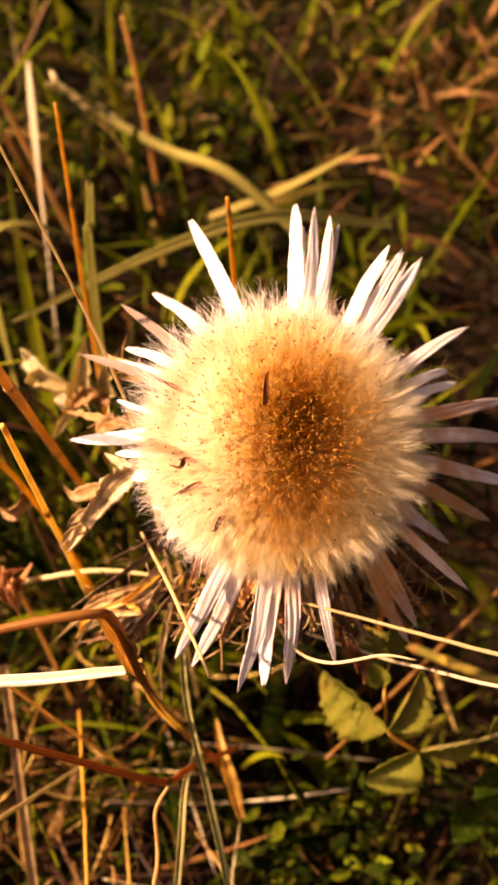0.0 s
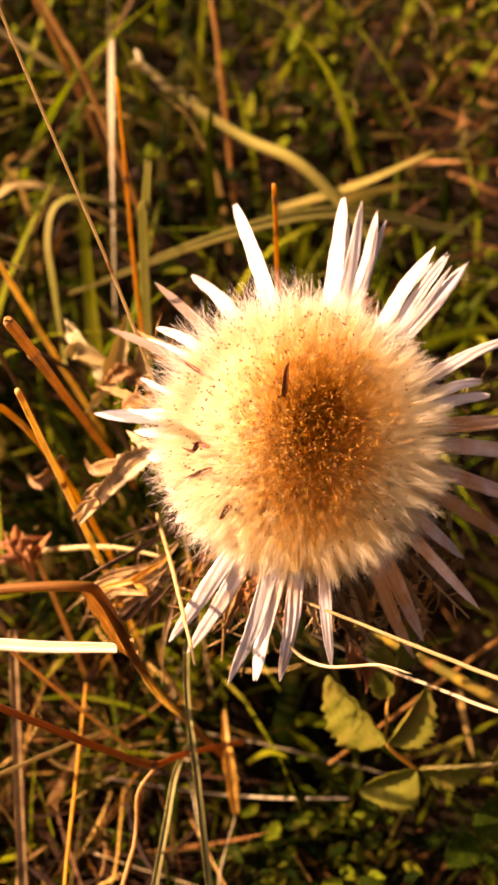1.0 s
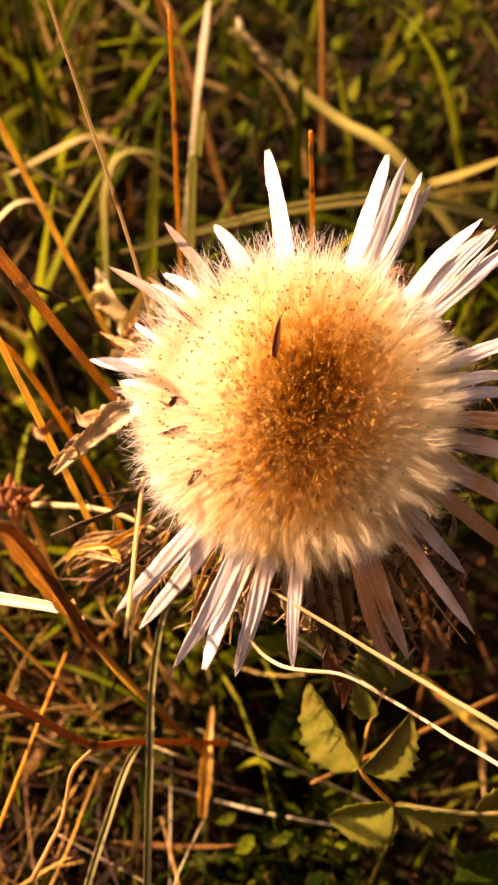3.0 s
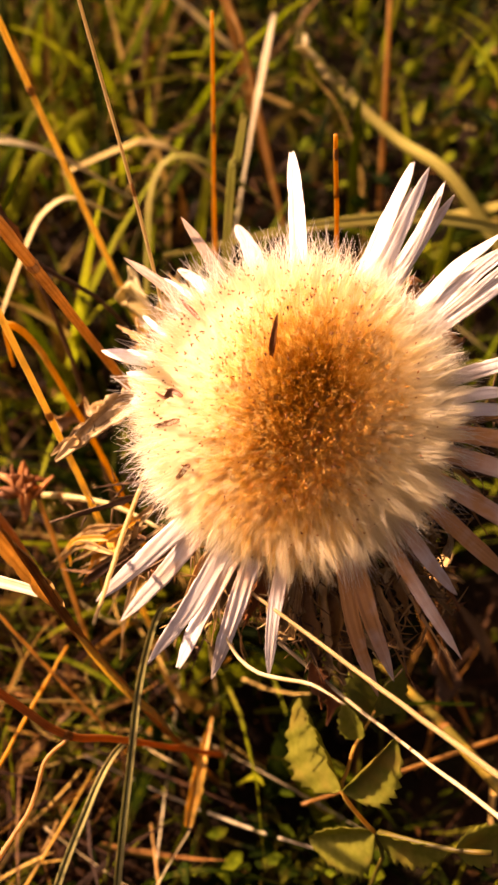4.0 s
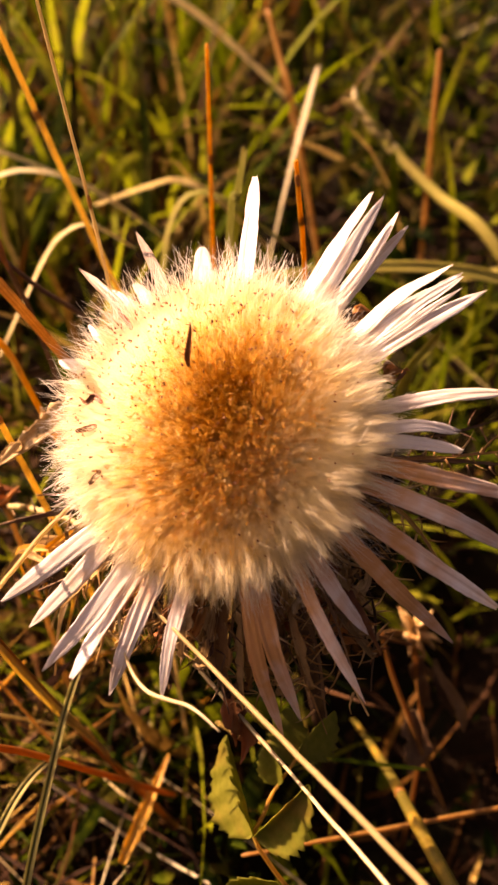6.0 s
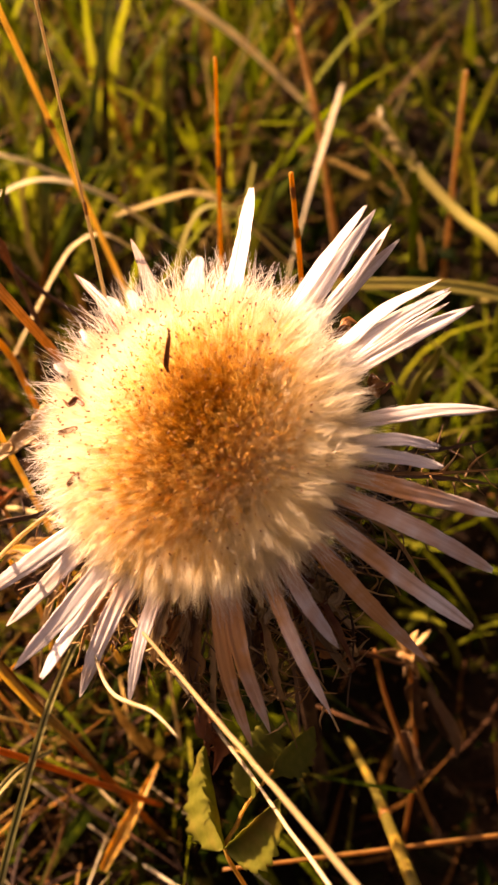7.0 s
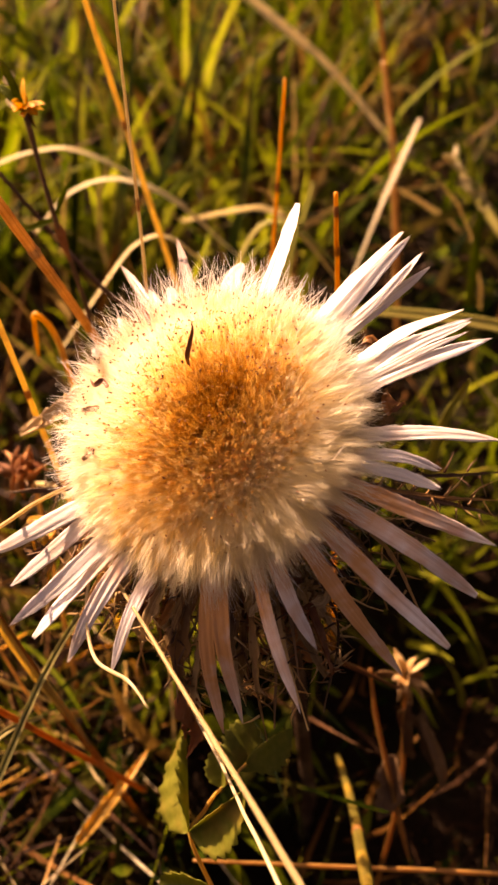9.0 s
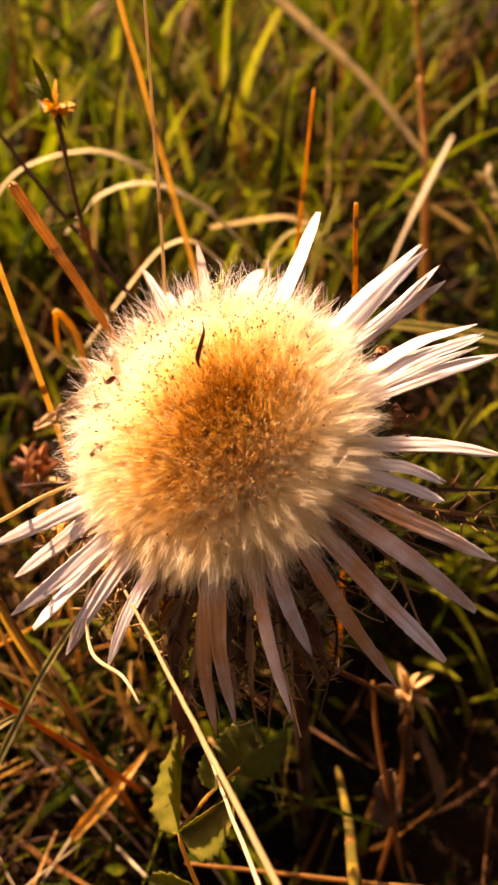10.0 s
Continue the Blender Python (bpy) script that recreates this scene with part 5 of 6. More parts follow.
    # pale dead leaves arching over the grass
    for pts, wd in [([(-0.150, 0.186, 0.092), (-0.1422, 0.1966, 0.1063), (-0.1316, 0.2100, 0.1110), (-0.1166, 0.2220, 0.1044), (-0.098, 0.236, 0.085)], 0.0025),
                    ([(-0.172, 0.166, 0.094), (-0.1665, 0.1790, 0.1105), (-0.1583, 0.1986, 0.1160), (-0.1479, 0.2120, 0.1135), (-0.125, 0.235, 0.096)], 0.0030),
                    ([(-0.118, 0.226, 0.095), (-0.1059, 0.2420, 0.0985), (-0.1000, 0.2500, 0.0985), (-0.0892, 0.2540, 0.0945), (-0.070, 0.262, 0.075)], 0.0036),
                    ([(-0.102, 0.160, 0.080), (-0.0992, 0.1811, 0.1016), (-0.0967, 0.1892, 0.1084), (-0.0911, 0.1957, 0.1099), (-0.083, 0.205, 0.100)], 0.0024),
                    ([(-0.074, 0.198, 0.066), (-0.0772, 0.2099, 0.0899), (-0.0794, 0.2181, 0.1025), (-0.0764, 0.2253, 0.1105), (-0.0657, 0.2304, 0.1089), (-0.045, 0.236, 0.095)], 0.0033)]:
        blade("arched_grass", pts, [wd * 0.4, wd * 0.75, wd * 0.75, wd * 0.6, wd * 0.2], M["pale"] if wd != 0.0033 else M["sage"], "pale dead grass leaf arching over the turf", "grass", up=(-0.2, -0.6, 0.75), fold=0.3, twist=15)
    # tall green leaves to the west
    for pts, wd in [([(-0.188, 0.255, 0.015), (-0.1920, 0.2677, 0.0484), (-0.1920, 0.2821, 0.0675), (-0.1938, 0.2945, 0.0906), (-0.1947, 0.3116, 0.1284), (-0.194, 0.325, 0.15)], 0.0052),
                    ([(-0.204, 0.236, 0.02), (-0.2108, 0.2465, 0.0529), (-0.2219, 0.2607, 0.0927), (-0.2256, 0.2708, 0.1193), (-0.2298, 0.2773, 0.1469)], 0.0050),
                    ([(-0.166, 0.163, 0.0), (-0.1703, 0.1701, 0.0436), (-0.1807, 0.1835, 0.0698), (-0.1814, 0.1997, 0.0870), (-0.1766, 0.2147, 0.0958)], 0.0042),
                    ([(-0.154, 0.222, 0.01), (-0.1639, 0.2318, 0.0634), (-0.1715, 0.2466, 0.0944), (-0.1778, 0.2557, 0.1215), (-0.1810, 0.2633, 0.1456)], 0.0048),
                    ([(-0.116, 0.252, 0.02), (-0.1274, 0.2625, 0.0586), (-0.1355, 0.2773, 0.0905), (-0.1422, 0.2864, 0.1182), (-0.1459, 0.2937, 0.1429)], 0.0046)]:
        blade("tall_grass", pts, [wd * 0.8, wd, wd, wd * 0.7, wd * 0.15], M["green"], "tall bright green grass leaf standing in the turf", "grass", up=FACE, fold=0.4, twist=30)
    blade("broad_grass", [(-0.0420, 0.2996, 0.1026), (-0.0440, 0.3060, 0.0890), (-0.0460, 0.3130, 0.0740), (-0.0480, 0.3220, 0.0300)], [0.0018, 0.0032, 0.0034, 0.003], M["fresh"], "upright fresh green grass leaf", "grass", up=FACE)
    blade("leaning_grass", [(0.0225, 0.1860, 0.1210), (0.018, 0.193, 0.110), (0.0075, 0.2091, 0.0851), (-0.006, 0.232, 0.035)], [0.0008, 0.0026, 0.0032, 0.003], M["sage"], "broad pale green grass leaf leaning in the shade", "grass", up=FACE, fold=0.4)
    blade("low_green_grass", [(-0.0090, 0.0820, 0.0640), (-0.0109, 0.0732, 0.0652), (-0.0115, 0.0624, 0.0600), (-0.0134, 0.0459, 0.0400), (-0.014, 0.030, 0.0)], [0.0008, 0.0014, 0.0016, 0.0016, 0.0016], M["keeled"], "dull green grass leaf near the ground", "grass", up=FACE, fold=0.5)
    stalk("curved_straw", [(-0.0118, 0.0646, 0.0907), (-0.0146, 0.0603, 0.0871), (-0.0143, 0.0557, 0.0835), (-0.0140, 0.0515, 0.0820), (-0.0150, 0.0420, 0.0800)], [0.0003, 0.0004, 0.0004, 0.0004, 0.0005], M["brown"], "thin curved brown straw", sides=6)
    stalk("slanting_straw", [(-0.0425, 0.0990, 0.0470), (-0.0405, 0.0911, 0.0503), (-0.0355, 0.0710, 0.0580), (-0.0311, 0.0517, 0.0639), (-0.0280, 0.0400, 0.0670)], [0.0003, 0.0004, 0.0004, 0.0004, 0.0004], M["orange"], "thin orange straw slanting over the thatch", sides=6)
    stalk("slanting_straw", [(-0.0520, 0.0460, 0.1030), (-0.0486, 0.0571, 0.0862), (-0.0440, 0.0730, 0.0620), (-0.0401, 0.0864, 0.0417), (-0.0350, 0.1000, 0.0200)], [0.0004, 0.0005, 0.0005, 0.0004, 0.0003], M["pale"], "pale straw slanting over the thatch", sides=6)
    stalk("slanting_straw", [(-0.0490, 0.0808, 0.1080), (-0.0477, 0.0820, 0.1003), (-0.0430, 0.0862, 0.0720), (-0.0377, 0.0908, 0.0415), (-0.0330, 0.0950, 0.0150)], [0.0003, 0.0004, 0.0004, 0.0004, 0.0004], M["brown"], "thin tan straw slanting into the thatch", sides=6)
    blade("yellow_grass", [(-0.062, 0.1040, 0.020), (-0.0517, 0.1042, 0.0249), (-0.0410, 0.1035, 0.0270), (-0.0304, 0.1024, 0.0263), (-0.022, 0.101, 0.022)], [0.0008, 0.0015, 0.0017, 0.0014, 0.0005], M["fresh"], "yellowing grass leaf lying on the thatch", "grass", up=FACE, fold=0.4)
    blade("fallen_grass", [(-0.0260, 0.0735, -0.010), (-0.0169, 0.0779, -0.0174), (-0.0035, 0.0848, -0.031), (0.0099, 0.0916, -0.0459), (0.016, 0.095, -0.052)], [0.0012, 0.0020, 0.0020, 0.0018, 0.0006], M["sage"], "yellow-green grass leaf fallen into the hollow", "grass", up=FACE, fold=0.4)
    stalk("short_straw", [(-0.0590, 0.1185, 0.0775), (-0.0501, 0.1176, 0.0830), (-0.0336, 0.1157, 0.0904), (-0.0190, 0.1128, 0.0930)], [0.0006, 0.0007, 0.0006, 0.0004], M["pale"], "pale straw stuck under the thistle head", "straw", nodes_at=(0.35,), sides=7)
    # in the shade beside the thistle
    stalk("drooping_stalk", [(0.0310, 0.1520, 0.052), (0.0368, 0.1491, 0.0408), (0.0465, 0.1455, 0.0262), (0.0556, 0.1426, 0.0118), (0.060, 0.141, 0.006)], [0.0005, 0.0006, 0.0007, 0.0007, 0.0003], M["brown"], "brown drooping dead stalk in the shade", sides=7)
    blade("thin_grass", [(0.010, 0.1368, -0.010), (0.02, 0.1349, 0.0035), (0.0365, 0.1315, 0.0232), (0.053, 0.1281, 0.0429), (0.056, 0.1275, 0.0465)], [0.0008, 0.0011, 0.0011, 0.0009, 0.0003], M["green"], "thin green grass leaf in the shade", "grass", up=FACE, fold=0.4)
    stalk("dark_twig", [(0.0200, 0.1250, 0.0950), (0.0299, 0.1300, 0.0800), (0.0340, 0.1430, 0.0630), (0.0385, 0.1550, 0.0480)], [0.0007, 0.0007, 0.0006, 0.0004], M["chaff"], "dark bare twig under the thistle head", "twig", sides=7)
    stalk("lying_straw", [(0.025, 0.0955, 0.0245), (0.038, 0.1087, 0.0221), (0.0551, 0.1263, 0.0186), (0.0722, 0.1439, 0.0151), (0.095, 0.167, 0.010)], [0.0004, 0.0005, 0.0006, 0.0006, 0.0005], M["brown"], "brown straw lying across the hollow", "straw", sides=6)
    rng = np.random.default_rng(14)
    for a, b, wd in [((-0.0334, 0.1595, 0.1187), (-0.0474, 0.1584, 0.1074), 0.0055),
                     ((-0.0381, 0.1627, 0.1234), (-0.0493, 0.1506, 0.0983), 0.0065),
                     ((-0.0328, 0.1535, 0.1126), (-0.0451, 0.1517, 0.1061), 0.005),
                     ((-0.0417, 0.1614, 0.1086), (-0.0554, 0.1705, 0.1079), 0.0058),
                     ((-0.0502, 0.1337, 0.1008), (-0.0608, 0.1335, 0.0915), 0.005)]:
        a, b = np.array(a), np.array(b)
        s = Shape()
        strap(s, [a, (a * 2 + b) / 3 + rng.normal(0, 0.003, 3), (a + b * 2) / 3 + rng.normal(0, 0.003, 3), b], [0.001, wd * 0.6, wd, wd * 0.5, wd * 0.9, wd * 0.4, 0.0004], up=FACE, fold=0.9, ragged=0.3, n=26, rng=rng, twist=rng.normal(0, 50), across=7)
        single("crumpled_leaf", s, M["pale"] if wd > 0.0052 else M["bract"], "crumpled pale brown dead leaf caught in the grass", "dead leaf", "dead leaves beside the thistle")
    for a, b, wd in [((0.0238, 0.0960, 0.0985), (0.0301, 0.0892, 0.0858), 0.0040), ((0.0262, 0.0945, 0.0965), (0.0285, 0.0905, 0.0890), 0.0030)]:
        a, b = np.array(a), np.array(b)
        s = Shape()
        strap(s, [a, (a * 2 + b) / 3 + rng.normal(0, 0.001, 3), (a + b * 2) / 3 + rng.normal(0, 0.001, 3), b], [0.0006, wd * 0.6, wd, wd * 0.6, wd * 0.8, wd * 0.3, 0.0003], up=FACE, fold=0.9, ragged=0.25, n=24, rng=rng, twist=rng.normal(0, 40), across=7)
        single("hanging_leaf", s, M["rust"], "shrivelled red-brown dead leaf hanging under the rays", "dead leaf", "dead leaves beside the thistle")
    s = Shape()
    strap(s, [(0.0440, 0.1490, 0.0300), (0.0477, 0.1445, 0.0235), (0.0490, 0.1400, 0.0150)], [0.002, 0.007, 0.008, 0.005, 0.0006], up=FACE, fold=1.0, ragged=0.2, n=16, rng=rng, twist=40)
    single("shrivelled_leaf", s, M["darkbract"], "dark shrivelled dead leaf on a drooping stalk", "dead leaf")
    # lying grass ear: smooth culm and beaded spikelets
    e = stalk("grass_ear", [(-0.0780, 0.3400, 0.0985), (-0.0660, 0.3370, 0.0900), (-0.0344, 0.3261, 0.0774), (-0.0067, 0.3110, 0.0745), (0.03, 0.298, 0.045)], [0.0012, 0.0018, 0.0022, 0.0023, 0.002], M["sage"], "thick yellow-green grass ear lying aslant", "grass ear")
    for k in range(30):
        f = k / 29
        c = np.array((-0.0500, 0.3320, 0.0825)) * (1 - f) + np.array((-0.0785, 0.3402, 0.0990)) * f
        d = unit(np.array((-0.0285, 0.0082, 0.0165))) + rng.normal(0, 0.35, 3)
        s = Shape()
        strap(s, [c, c + d * 0.0026, c + d * 0.0052], [0.0012, 0.0026, 0.0022, 0.0004], up=rng.normal(0, 1, 3), fold=0.8, n=8, rng=rng, thick=0.0005)
        part("spikelet", s, M["sage"] if k % 4 == 0 else M["pale"], e)
    stalk("far_stalk", [(-0.1147, 0.3330, 0.1295), (-0.105, 0.327, 0.114), (-0.0964, 0.3218, 0.1002), (-0.07, 0.306, 0.03)], [0.0009, 0.0010, 0.0011, 0.0011], M["brown"], "tan stalk standing in the far grass")
    stalk("far_stalk", [(-0.0510, 0.353, 0.120), (-0.047, 0.345, 0.100), (-0.04, 0.335, 0.035)], [0.0007, 0.0009, 0.0011], M["brown"], "brown stalk standing in the far grass")
    stalk("far_stalk", [(-0.1328, 0.3465, 0.1523), (-0.1231, 0.3453, 0.1266), (-0.1123, 0.3420, 0.0999), (-0.09, 0.335, 0.035)], [0.0009, 0.0010, 0.0011, 0.0012], M["brown"], "tall brown stalk standing in the far grass")
    blade("far_straw", [(-0.235, 0.325, 0.153), (-0.2108, 0.3430, 0.1387), (-0.1922, 0.3556, 0.1242), (-0.1676, 0.3693, 0.1055), (-0.13, 0.385, 0.07)], [0.003, 0.0042, 0.0042, 0.003, 0.002], M["straw"], "pale straw leaf lying over the far grass", "straw", up=FACE)
    # curled tendril under the rays
    stalk("curled_tendril", [(0.0075, 0.0905, 0.1260), (0.0101, 0.0850, 0.1203), (0.0144, 0.0815, 0.1155), (0.0206, 0.0787, 0.1170), (0.0297, 0.0778, 0.1222), (0.0357, 0.0766, 0.1228)], [0.00025, 0.0003, 0.00034, 0.0003, 0.00015], M["straw"],
          "thin curled dry tendril under the rays", "tendril", sides=6)
    s = Shape()
    rng = np.random.default_rng(4)
    strap(s, [(-0.0071, 0.1091, 0.0190), (-0.0050, 0.1000, 0.0180), (-0.0020, 0.0900, 0.0200), (0.0012, 0.0793, 0.0225)], [0.0006, 0.0020, 0.0030, 0.0036, 0.0024], up=FACE, fold=0.8, ragged=0.1, n=22, rng=rng, twist=30)
    single("orange_leaf", s, M["orange"], "small orange withered leaf on the ground", "dead leaf")


build_stalks()


# ---- a sprig with toothed leaflets ----
def leaflet(base, tip, first, second, widths, teeth, rng):
    """A leaflet folded along its midrib: two halves, each with its own direction and width, a sawtooth margin and some thickness."""
    base, tip = np.array(base, float), np.array(tip, float)
    n = teeth * 4 + 1
    u = np.linspace(0, 1, n)
    al = unit(tip - base)
    line = base + (tip - base) * u[:, None]
    full = np.sin(np.pi * np.clip(u, 0.006, 0.99) ** 0.7) ** 0.7
    tooth = (np.arange(n) % 4) / 3.0
    halves = []
    for d, w in zip((first, second), widths):
        d = np.array(d, float)
        d = unit(d - al * (d @ al))
        over = np.cross(al, d)
        rows = []
        for a in (1.0, 0.8, 0.5, 0.22):
            size = w * full * a * (1 + (0.19 * (tooth - 0.5) if a == 1 else 0) + rng.normal(0, 0.012, n))
            curl = w * 0.16 * full * np.sin(a * 2.2) + 0.03 * w * np.sin(u * teeth * 3.14) * a
            rows.append(line + d * size[:, None] + over * curl[:, None] + al * (size * 0.12)[:, None])
        halves.append(np.stack(rows, 1))
    top = np.concatenate([halves[0], line[:, None], halves[1][:, ::-1]], 1)
    out = np.cross(unit(np.gradient(top, axis=0)), unit(np.gradient(top, axis=1)))
    ring = np.concatenate([top, (top - out * 0.0002)[:, ::-1]], 1)
    k = ring.shape[1]
    s = Shape()
    s.grid(np.concatenate([np.repeat(ring[:1].mean(1, keepdims=True), k, 1), ring, np.repeat(ring[-1:].mean(1, keepdims=True), k, 1)]))
    return s


def build_sprig():
    rng = np.random.default_rng(8)
    foot = Vector((0.046, 0.090, float(ground_height(0.046, 0.090))))
    sp = thing("burnet_sprig", foot, "yellow-green sprig with toothed leaflets beside the thistle", "plant")
    join, low = (0.0362, 0.0842, 0.0722), (0.0445, 0.0828, 0.0628)
    top = (0.0357, 0.0917, 0.0765)
    s = Shape()
    tube(s, [(0.066, 0.084, 0.075), (0.060, 0.083, 0.0715), (0.0525, 0.0825, 0.068), low, (0.0475, 0.084, 0.05), (0.047, 0.088, 0.02), tuple(foot)], [0.0006, 0.0006, 0.0005, 0.0005], 6, 14)
    part("stem", s, M["olive"], sp)
    s = Shape()
    tube(s, [low, (0.0405, 0.0832, 0.0668), join, (0.0360, 0.0880, 0.0745), top, (0.0372, 0.0985, 0.081)], [0.0005, 0.00045, 0.0004, 0.0003], 6, 16)
    part("leaf_stalk", s, M["orange"], sp, "reddish leaf stalk")
    # leaflets folded along the midrib: base, tip, directions and widths of the two halves, teeth
    for b, t, d0, d1, w, k in [(join, (0.0215, 0.0972, 0.0755), (-0.4, -0.22, -0.89), (-0.11, -0.38, 0.92), (0.0108, 0.0085), 9),
                               (join, (0.0430, 0.0918, 0.0875), (0.8, -0.55, -0.2), (0.1, -0.3, 0.9), (0.0075, 0.0022), 8),
                               (low, (0.0322, 0.0797, 0.0520), (0.2, -0.6, -0.75), (-0.1, -0.2, 0.95), (0.0085, 0.0045), 9),
                               ((0.0450, 0.0830, 0.0630), (0.0588, 0.0845, 0.0665), (0.1, -0.5, -0.85), (-0.1, -0.3, 0.9), (0.0075, 0.0060), 8),
                               ((0.0372, 0.0985, 0.081), (0.0390, 0.1095, 0.0830), (0.7, -0.25, -0.5), (-0.75, 0.0, 0.6), (0.0052, 0.0012), 7),
                               ((0.0365, 0.0965, 0.080), (0.0305, 0.1065, 0.0808), (0.6, -0.2, -0.2), (-0.7, -0.4, 0.3), (0.0050, 0.0045), 7),
                               ((0.0360, 0.0930, 0.0775), (0.0312, 0.0965, 0.0830), (0.5, -0.3, 0.3), (-0.6, -0.5, -0.2), (0.0034, 0.0030), 6),
                               ((0.0600, 0.0830, 0.0715), (0.0690, 0.0905, 0.0740), (0.2, -0.7, -0.5), (-0.4, 0.2, 0.8), (0.0050, 0.0045), 7)]:
        part("leaflet", leaflet(b, t, d0, d1, w, k, rng), M["leaflet"], sp)
    # second, smaller sprig further east
    foot = Vector((0.066, 0.086, float(ground_height(0.066, 0.086))))
    sp2 = thing("burnet_sprig", foot, "small green sprig with toothed leaflets in the shade", "plant")
    s = Shape()
    tube(s, [tuple(foot), (0.068, 0.082, 0.01), (0.064, 0.078, 0.035)], [0.0006, 0.0005, 0.0004], 6, 10)
    part("stem", s, M["herb"], sp2)
    for b, t, w in [((0.064, 0.078, 0.035), (0.074, 0.088, 0.045), 0.0052), ((0.064, 0.078, 0.035), (0.056, 0.070, 0.036), 0.0046), ((0.066, 0.08, 0.024), (0.08, 0.078, 0.028), 0.0052)]:
        part("leaflet", leaflet(b, t, (0.4, -0.8, 0.3), (-0.4, 0.8, 0.3), (w, w), 8, rng), M["herb"], sp2)


build_sprig()


# ---- dead flower heads and a yellow flower in the grass ----
def build_small_flowers():
    rng = np.random.default_rng(31)
    c = np.array([0.0368, 0.1605, 0.0445])
    foot = Vector((0.050, 0.150, float(ground_height(0.050, 0.150))))
    f = thing("dead_flower", foot, "small withered flower head with tan pointed scales", "dead flower")
    s = Shape()
    tube(s, [tuple(foot), (0.047, 0.154, 0.005), (0.040, 0.160, 0.030), tuple(c)], [0.0007, 0.0007, 0.0006, 0.0009], 6, 12)
    part("stem", s, M["brown"], f)
    for k in range(16):
        d = unit(np.array([rng.normal(0, 1), rng.normal(-0.3, 0.9), rng.normal(0.4, 0.8)]))
        ln = rng.uniform(0.0045, 0.0095)
        s = Shape()
        strap(s, [c, c + d * ln * 0.6 + (0, 0, 0.001), c + d * ln], [0.001, 0.003, 0.002, 0.0002], up=unit(rng.normal(0, 1, 3)), fold=0.6, n=9, rng=rng)
        part("scale", s, M["bract"], f)
    for k in range(5):
        a = c + np.array([0.004, -0.002, -0.006]) + rng.normal(0, 0.002, 3)
        b = a + np.array([rng.normal(0.006, 0.004), rng.normal(0, 0.004), -rng.uniform(0.012, 0.024)])
        s = Shape()
        strap(s, [a, (a + b) / 2 + rng.normal(0, 0.002, 3), b], [0.001, 0.0035, 0.003, 0.0003], up=(0.2, -0.8, 0.4), fold=0.6, n=12, ragged=0.1, rng=rng)
        part("leaf", s, M["darkbract"], f, "hanging shrivelled leaf")
    # reddish withered flower head low in the thatch
    c = np.array((-0.0565, 0.1136, 0.0845))
    foot = Vector((c[0] + 0.004, c[1] + 0.004, float(ground_height(c[0] + 0.004, c[1] + 0.004))))
    f = thing("withered_flower", foot, "reddish-brown withered flower head low in the thatch", "dead flower")
    s = Shape()
    tube(s, [tuple(foot), tuple(c + (0.002, 0.002, -0.01)), tuple(c)], [0.0007, 0.0006, 0.0009], 6, 10)
    part("stem", s, M["brown"], f)
    for k in range(26):
        d = unit(np.array([rng.normal(0, 1), rng.normal(-0.2, 0.9), rng.normal(0.5, 0.8)]))
        ln = rng.uniform(0.004, 0.007)
        s = Shape()
        strap(s, [c, c + d * ln * 0.6 + (0, 0, 0.001), c + d * ln + rng.normal(0, 0.002, 3)], [0.0015, 0.0032, 0.0028, 0.0004], up=unit(rng.normal(0, 1, 3)), fold=0.8, n=10, ragged=0.12, rng=rng)
        part("scale", s, M["rust"], f)
    # yellow flower in the grass on the sunny side
    c = np.array([-0.0722, 0.1380, 0.1680])
    foot = Vector((-0.0560, 0.1500, float(ground_height(-0.0560, 0.1500))))
    f = thing("yellow_flower", foot, "withering yellow flower on a brown stem in the grass", "flower")
    s = Shape()
    tube(s, [tuple(foot), (-0.0600, 0.1440, 0.1000), (-0.0662, 0.1385, 0.1445), (-0.0690, 0.1380, 0.1560), tuple(c)], [0.0006, 0.0006, 0.0006, 0.0005, 0.0008], 6, 16)
    part("stem", s, M["darkbract"], f)
    for k in range(30):
        a = k * 2.4
        d = unit(np.array([np.cos(a), np.sin(a) * 0.8, rng.uniform(0.0, 1.0)]))
        ln = rng.uniform(0.0022, 0.0050)
        s = Shape()
        strap(s, [c, c + d * ln * 0.6, c + d * ln + (0, 0, -0.0006)], [0.0006, 0.0018, 0.0017, 0.0003], up=(0, -0.4, 0.8), n=8, rng=rng, ragged=0.1)
        part("petal", s, M["yellow"], f)
    for tip, wd, mat in [((-0.0037, 0.0030, 0.0052), 0.0016, "yellow"), ((-0.0090, -0.0020, 0.0040), 0.0022, "fresh"), ((-0.0060, -0.0010, 0.0100), 0.0024, "fresh"), ((0.0020, 0.0010, -0.0040), 0.0015, "rusty")]:
        e = c + np.array(tip)
        s = Shape()
        strap(s, [c, (c + e) / 2 + (0, 0, 0.0008), e], [0.0005, wd, wd * 0.8, 0.0002], up=(-0.3, -0.5, 0.8), n=12, fold=0.4, rng=rng)
        part("leaf", s, M[mat], f)
    for off, wd in [((-0.0062, 0.0010, 0.0048), 0.0030), ((-0.0052, 0.0000, 0.0002), 0.0018)]:
        e = c + np.array(off)
        s = Shape()
        strap(s, [e - (0.0014, 0, -0.0006), e, e + (0.0020, 0, -0.0008)], [0.0006, wd, wd, 0.0005], up=(0.2, -0.7, 0.6), n=10, fold=0.3, rng=rng)
        part("bract", s, M["pale"], f, "bleached papery bract")
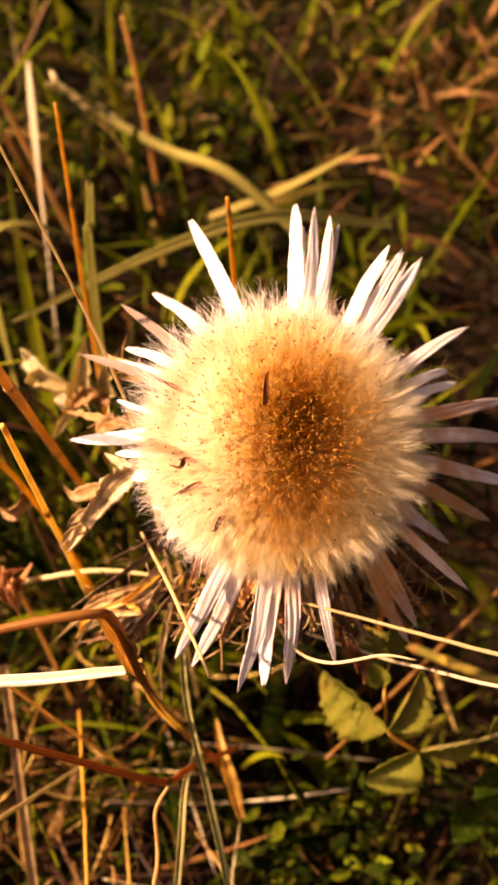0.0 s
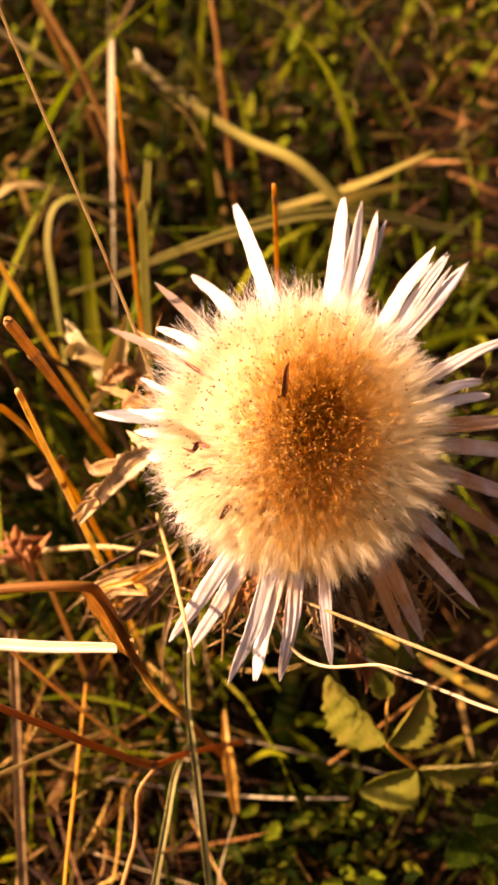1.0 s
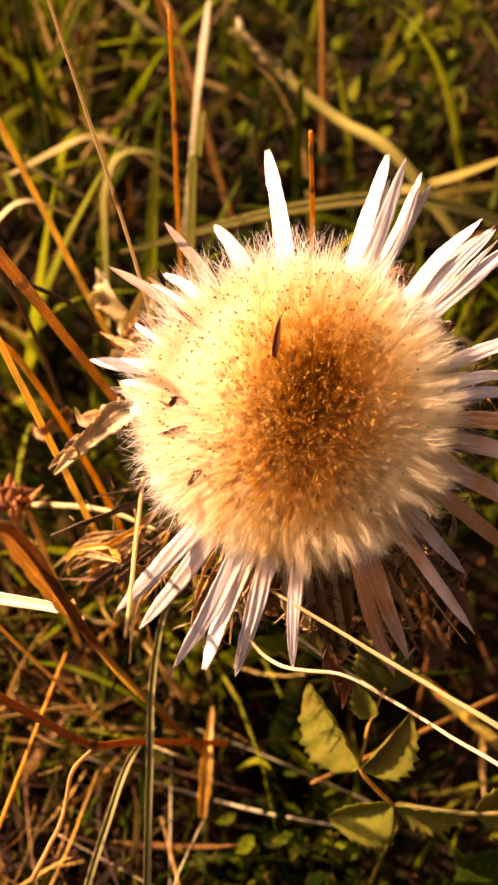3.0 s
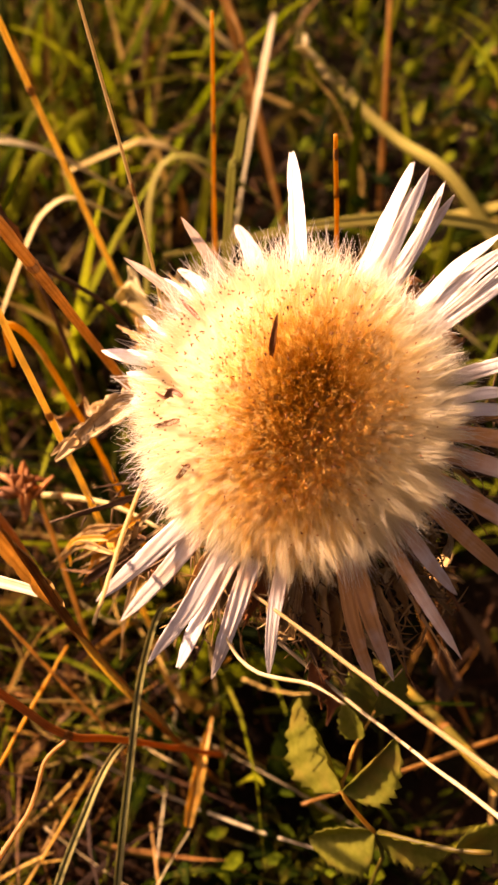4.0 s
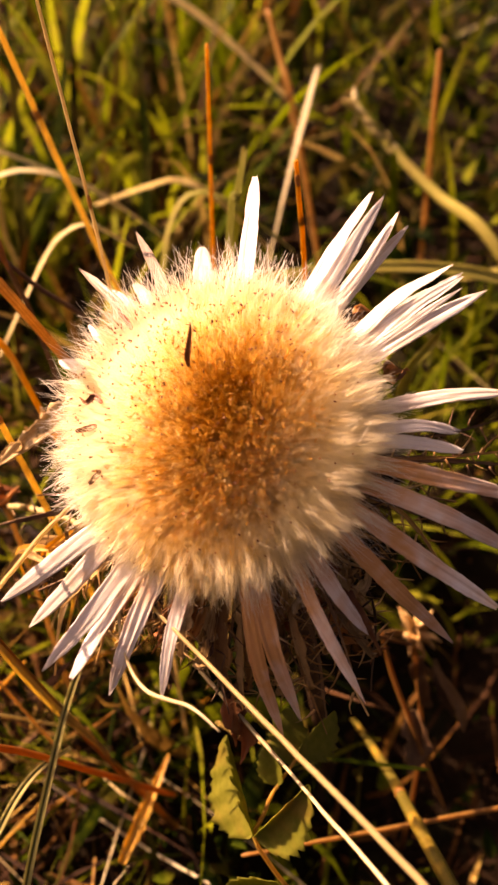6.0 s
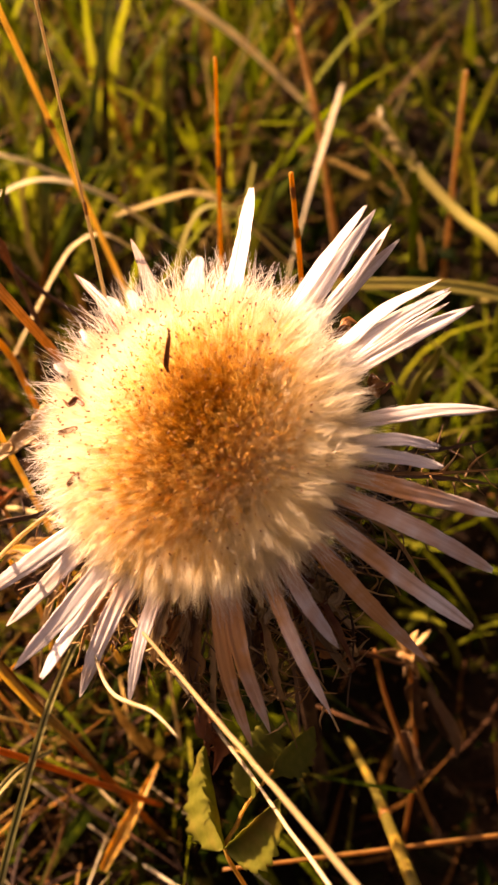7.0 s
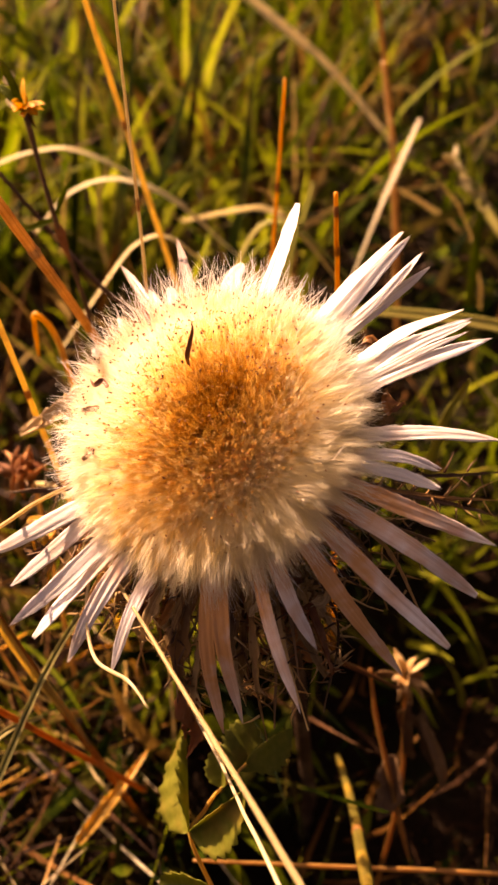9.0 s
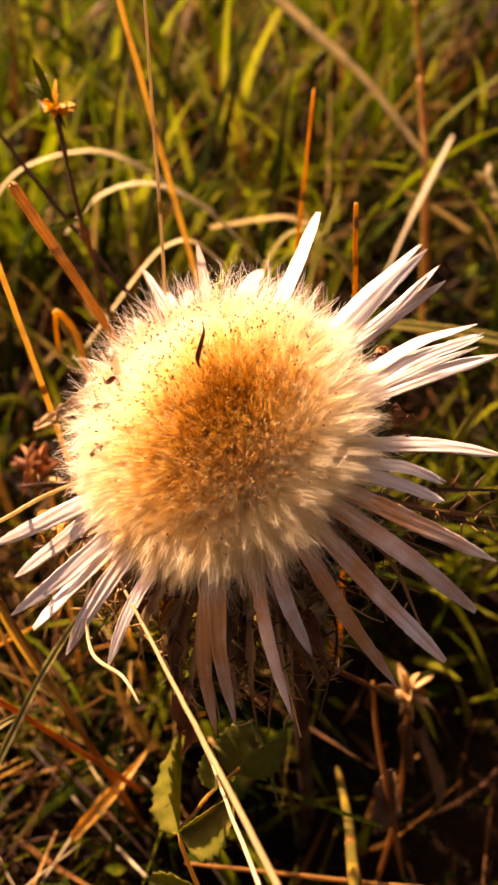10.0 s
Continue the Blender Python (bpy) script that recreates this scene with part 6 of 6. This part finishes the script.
    for q, tip, wd, mat in [((-0.0662, 0.1385, 0.1445), (-0.0628, 0.1390, 0.1340), 0.0026, "rust"), ((-0.0662, 0.1385, 0.1450), (-0.0600, 0.1400, 0.1560), 0.0016, "fresh"), ((-0.0662, 0.1385, 0.1440), (-0.0760, 0.1340, 0.1380), 0.0018, "fresh")]:
        q, e = np.array(q), np.array(tip)
        s = Shape()
        strap(s, [q, (q + e) / 2 + (0.0005, 0, 0.0006), e], [0.0005, wd, wd * 0.7, 0.0002], up=(0.2, -0.7, 0.6), n=12, fold=0.6, rng=rng, ragged=0.08)
        part("leaf", s, M[mat], f)


build_small_flowers()


# ---- single straws and shoots low in the foreground ----
def build_foreground():
    rng = np.random.default_rng(52)
    for k in range(34):
        x, y = rng.uniform(-0.09, -0.01), rng.uniform(0.025, 0.14)
        z = float(ground_height(x, y)) + rng.uniform(0.004, 0.034)
        a, tilt, ln = rng.uniform(0, 6.28), rng.normal(0, 0.22), rng.uniform(0.025, 0.075)
        d = np.array([np.cos(a) * np.cos(tilt), np.sin(a) * np.cos(tilt), np.sin(tilt)])
        p = np.array([x, y, z])
        q = p + d * ln
        q[2] = max(q[2], float(ground_height(q[0], q[1])) + 0.002)
        bow = rng.normal(0, 0.009, 3)
        r = rng.uniform(0.00016, 0.00045)
        s = Shape()
        tube(s, [p, p * 0.66 + q * 0.34 + bow, p * 0.33 + q * 0.67 + bow * rng.uniform(0.3, 1), q], [r, r, r * 0.9, r * 0.5], 6, 16)
        mat = (M["straw"], M["brown"], M["orange"], M["brown"])[k % 4]
        single("loose_straw", s, mat, "loose dry straw lying in the thatch", "straw", "loose straws in the thatch")
    for k in range(34):
        x, y = rng.uniform(-0.06, 0.11), rng.uniform(0.03, 0.13)
        g = float(ground_height(x, y))
        a, h = rng.uniform(0, 6.28), rng.uniform(0.02, 0.05)
        o = np.array([np.cos(a), np.sin(a), 0])
        b = np.array([x, y, g - 0.001])
        s = Shape()
        w = rng.uniform(0.0009, 0.0019)
        strap(s, [b, b + o * h * 0.2 + (0, 0, h * 0.5), b + o * h * 0.6 + (0, 0, h * 0.8), b + o * h * rng.uniform(0.8, 1.2) + (0, 0, h * rng.uniform(0.55, 0.95))],
              [w * 0.7, w, w * 0.9, w * 0.6, 0.0002], up=(-o[0] * 0.8, -o[1] * 0.8, 0.6), fold=0.5, n=16, twist=rng.normal(0, 40), rng=rng)
        single("grass_shoot", s, M["green"], "short green grass shoot rising from the thatch", "grass", "grass shoots in front")


build_foreground()
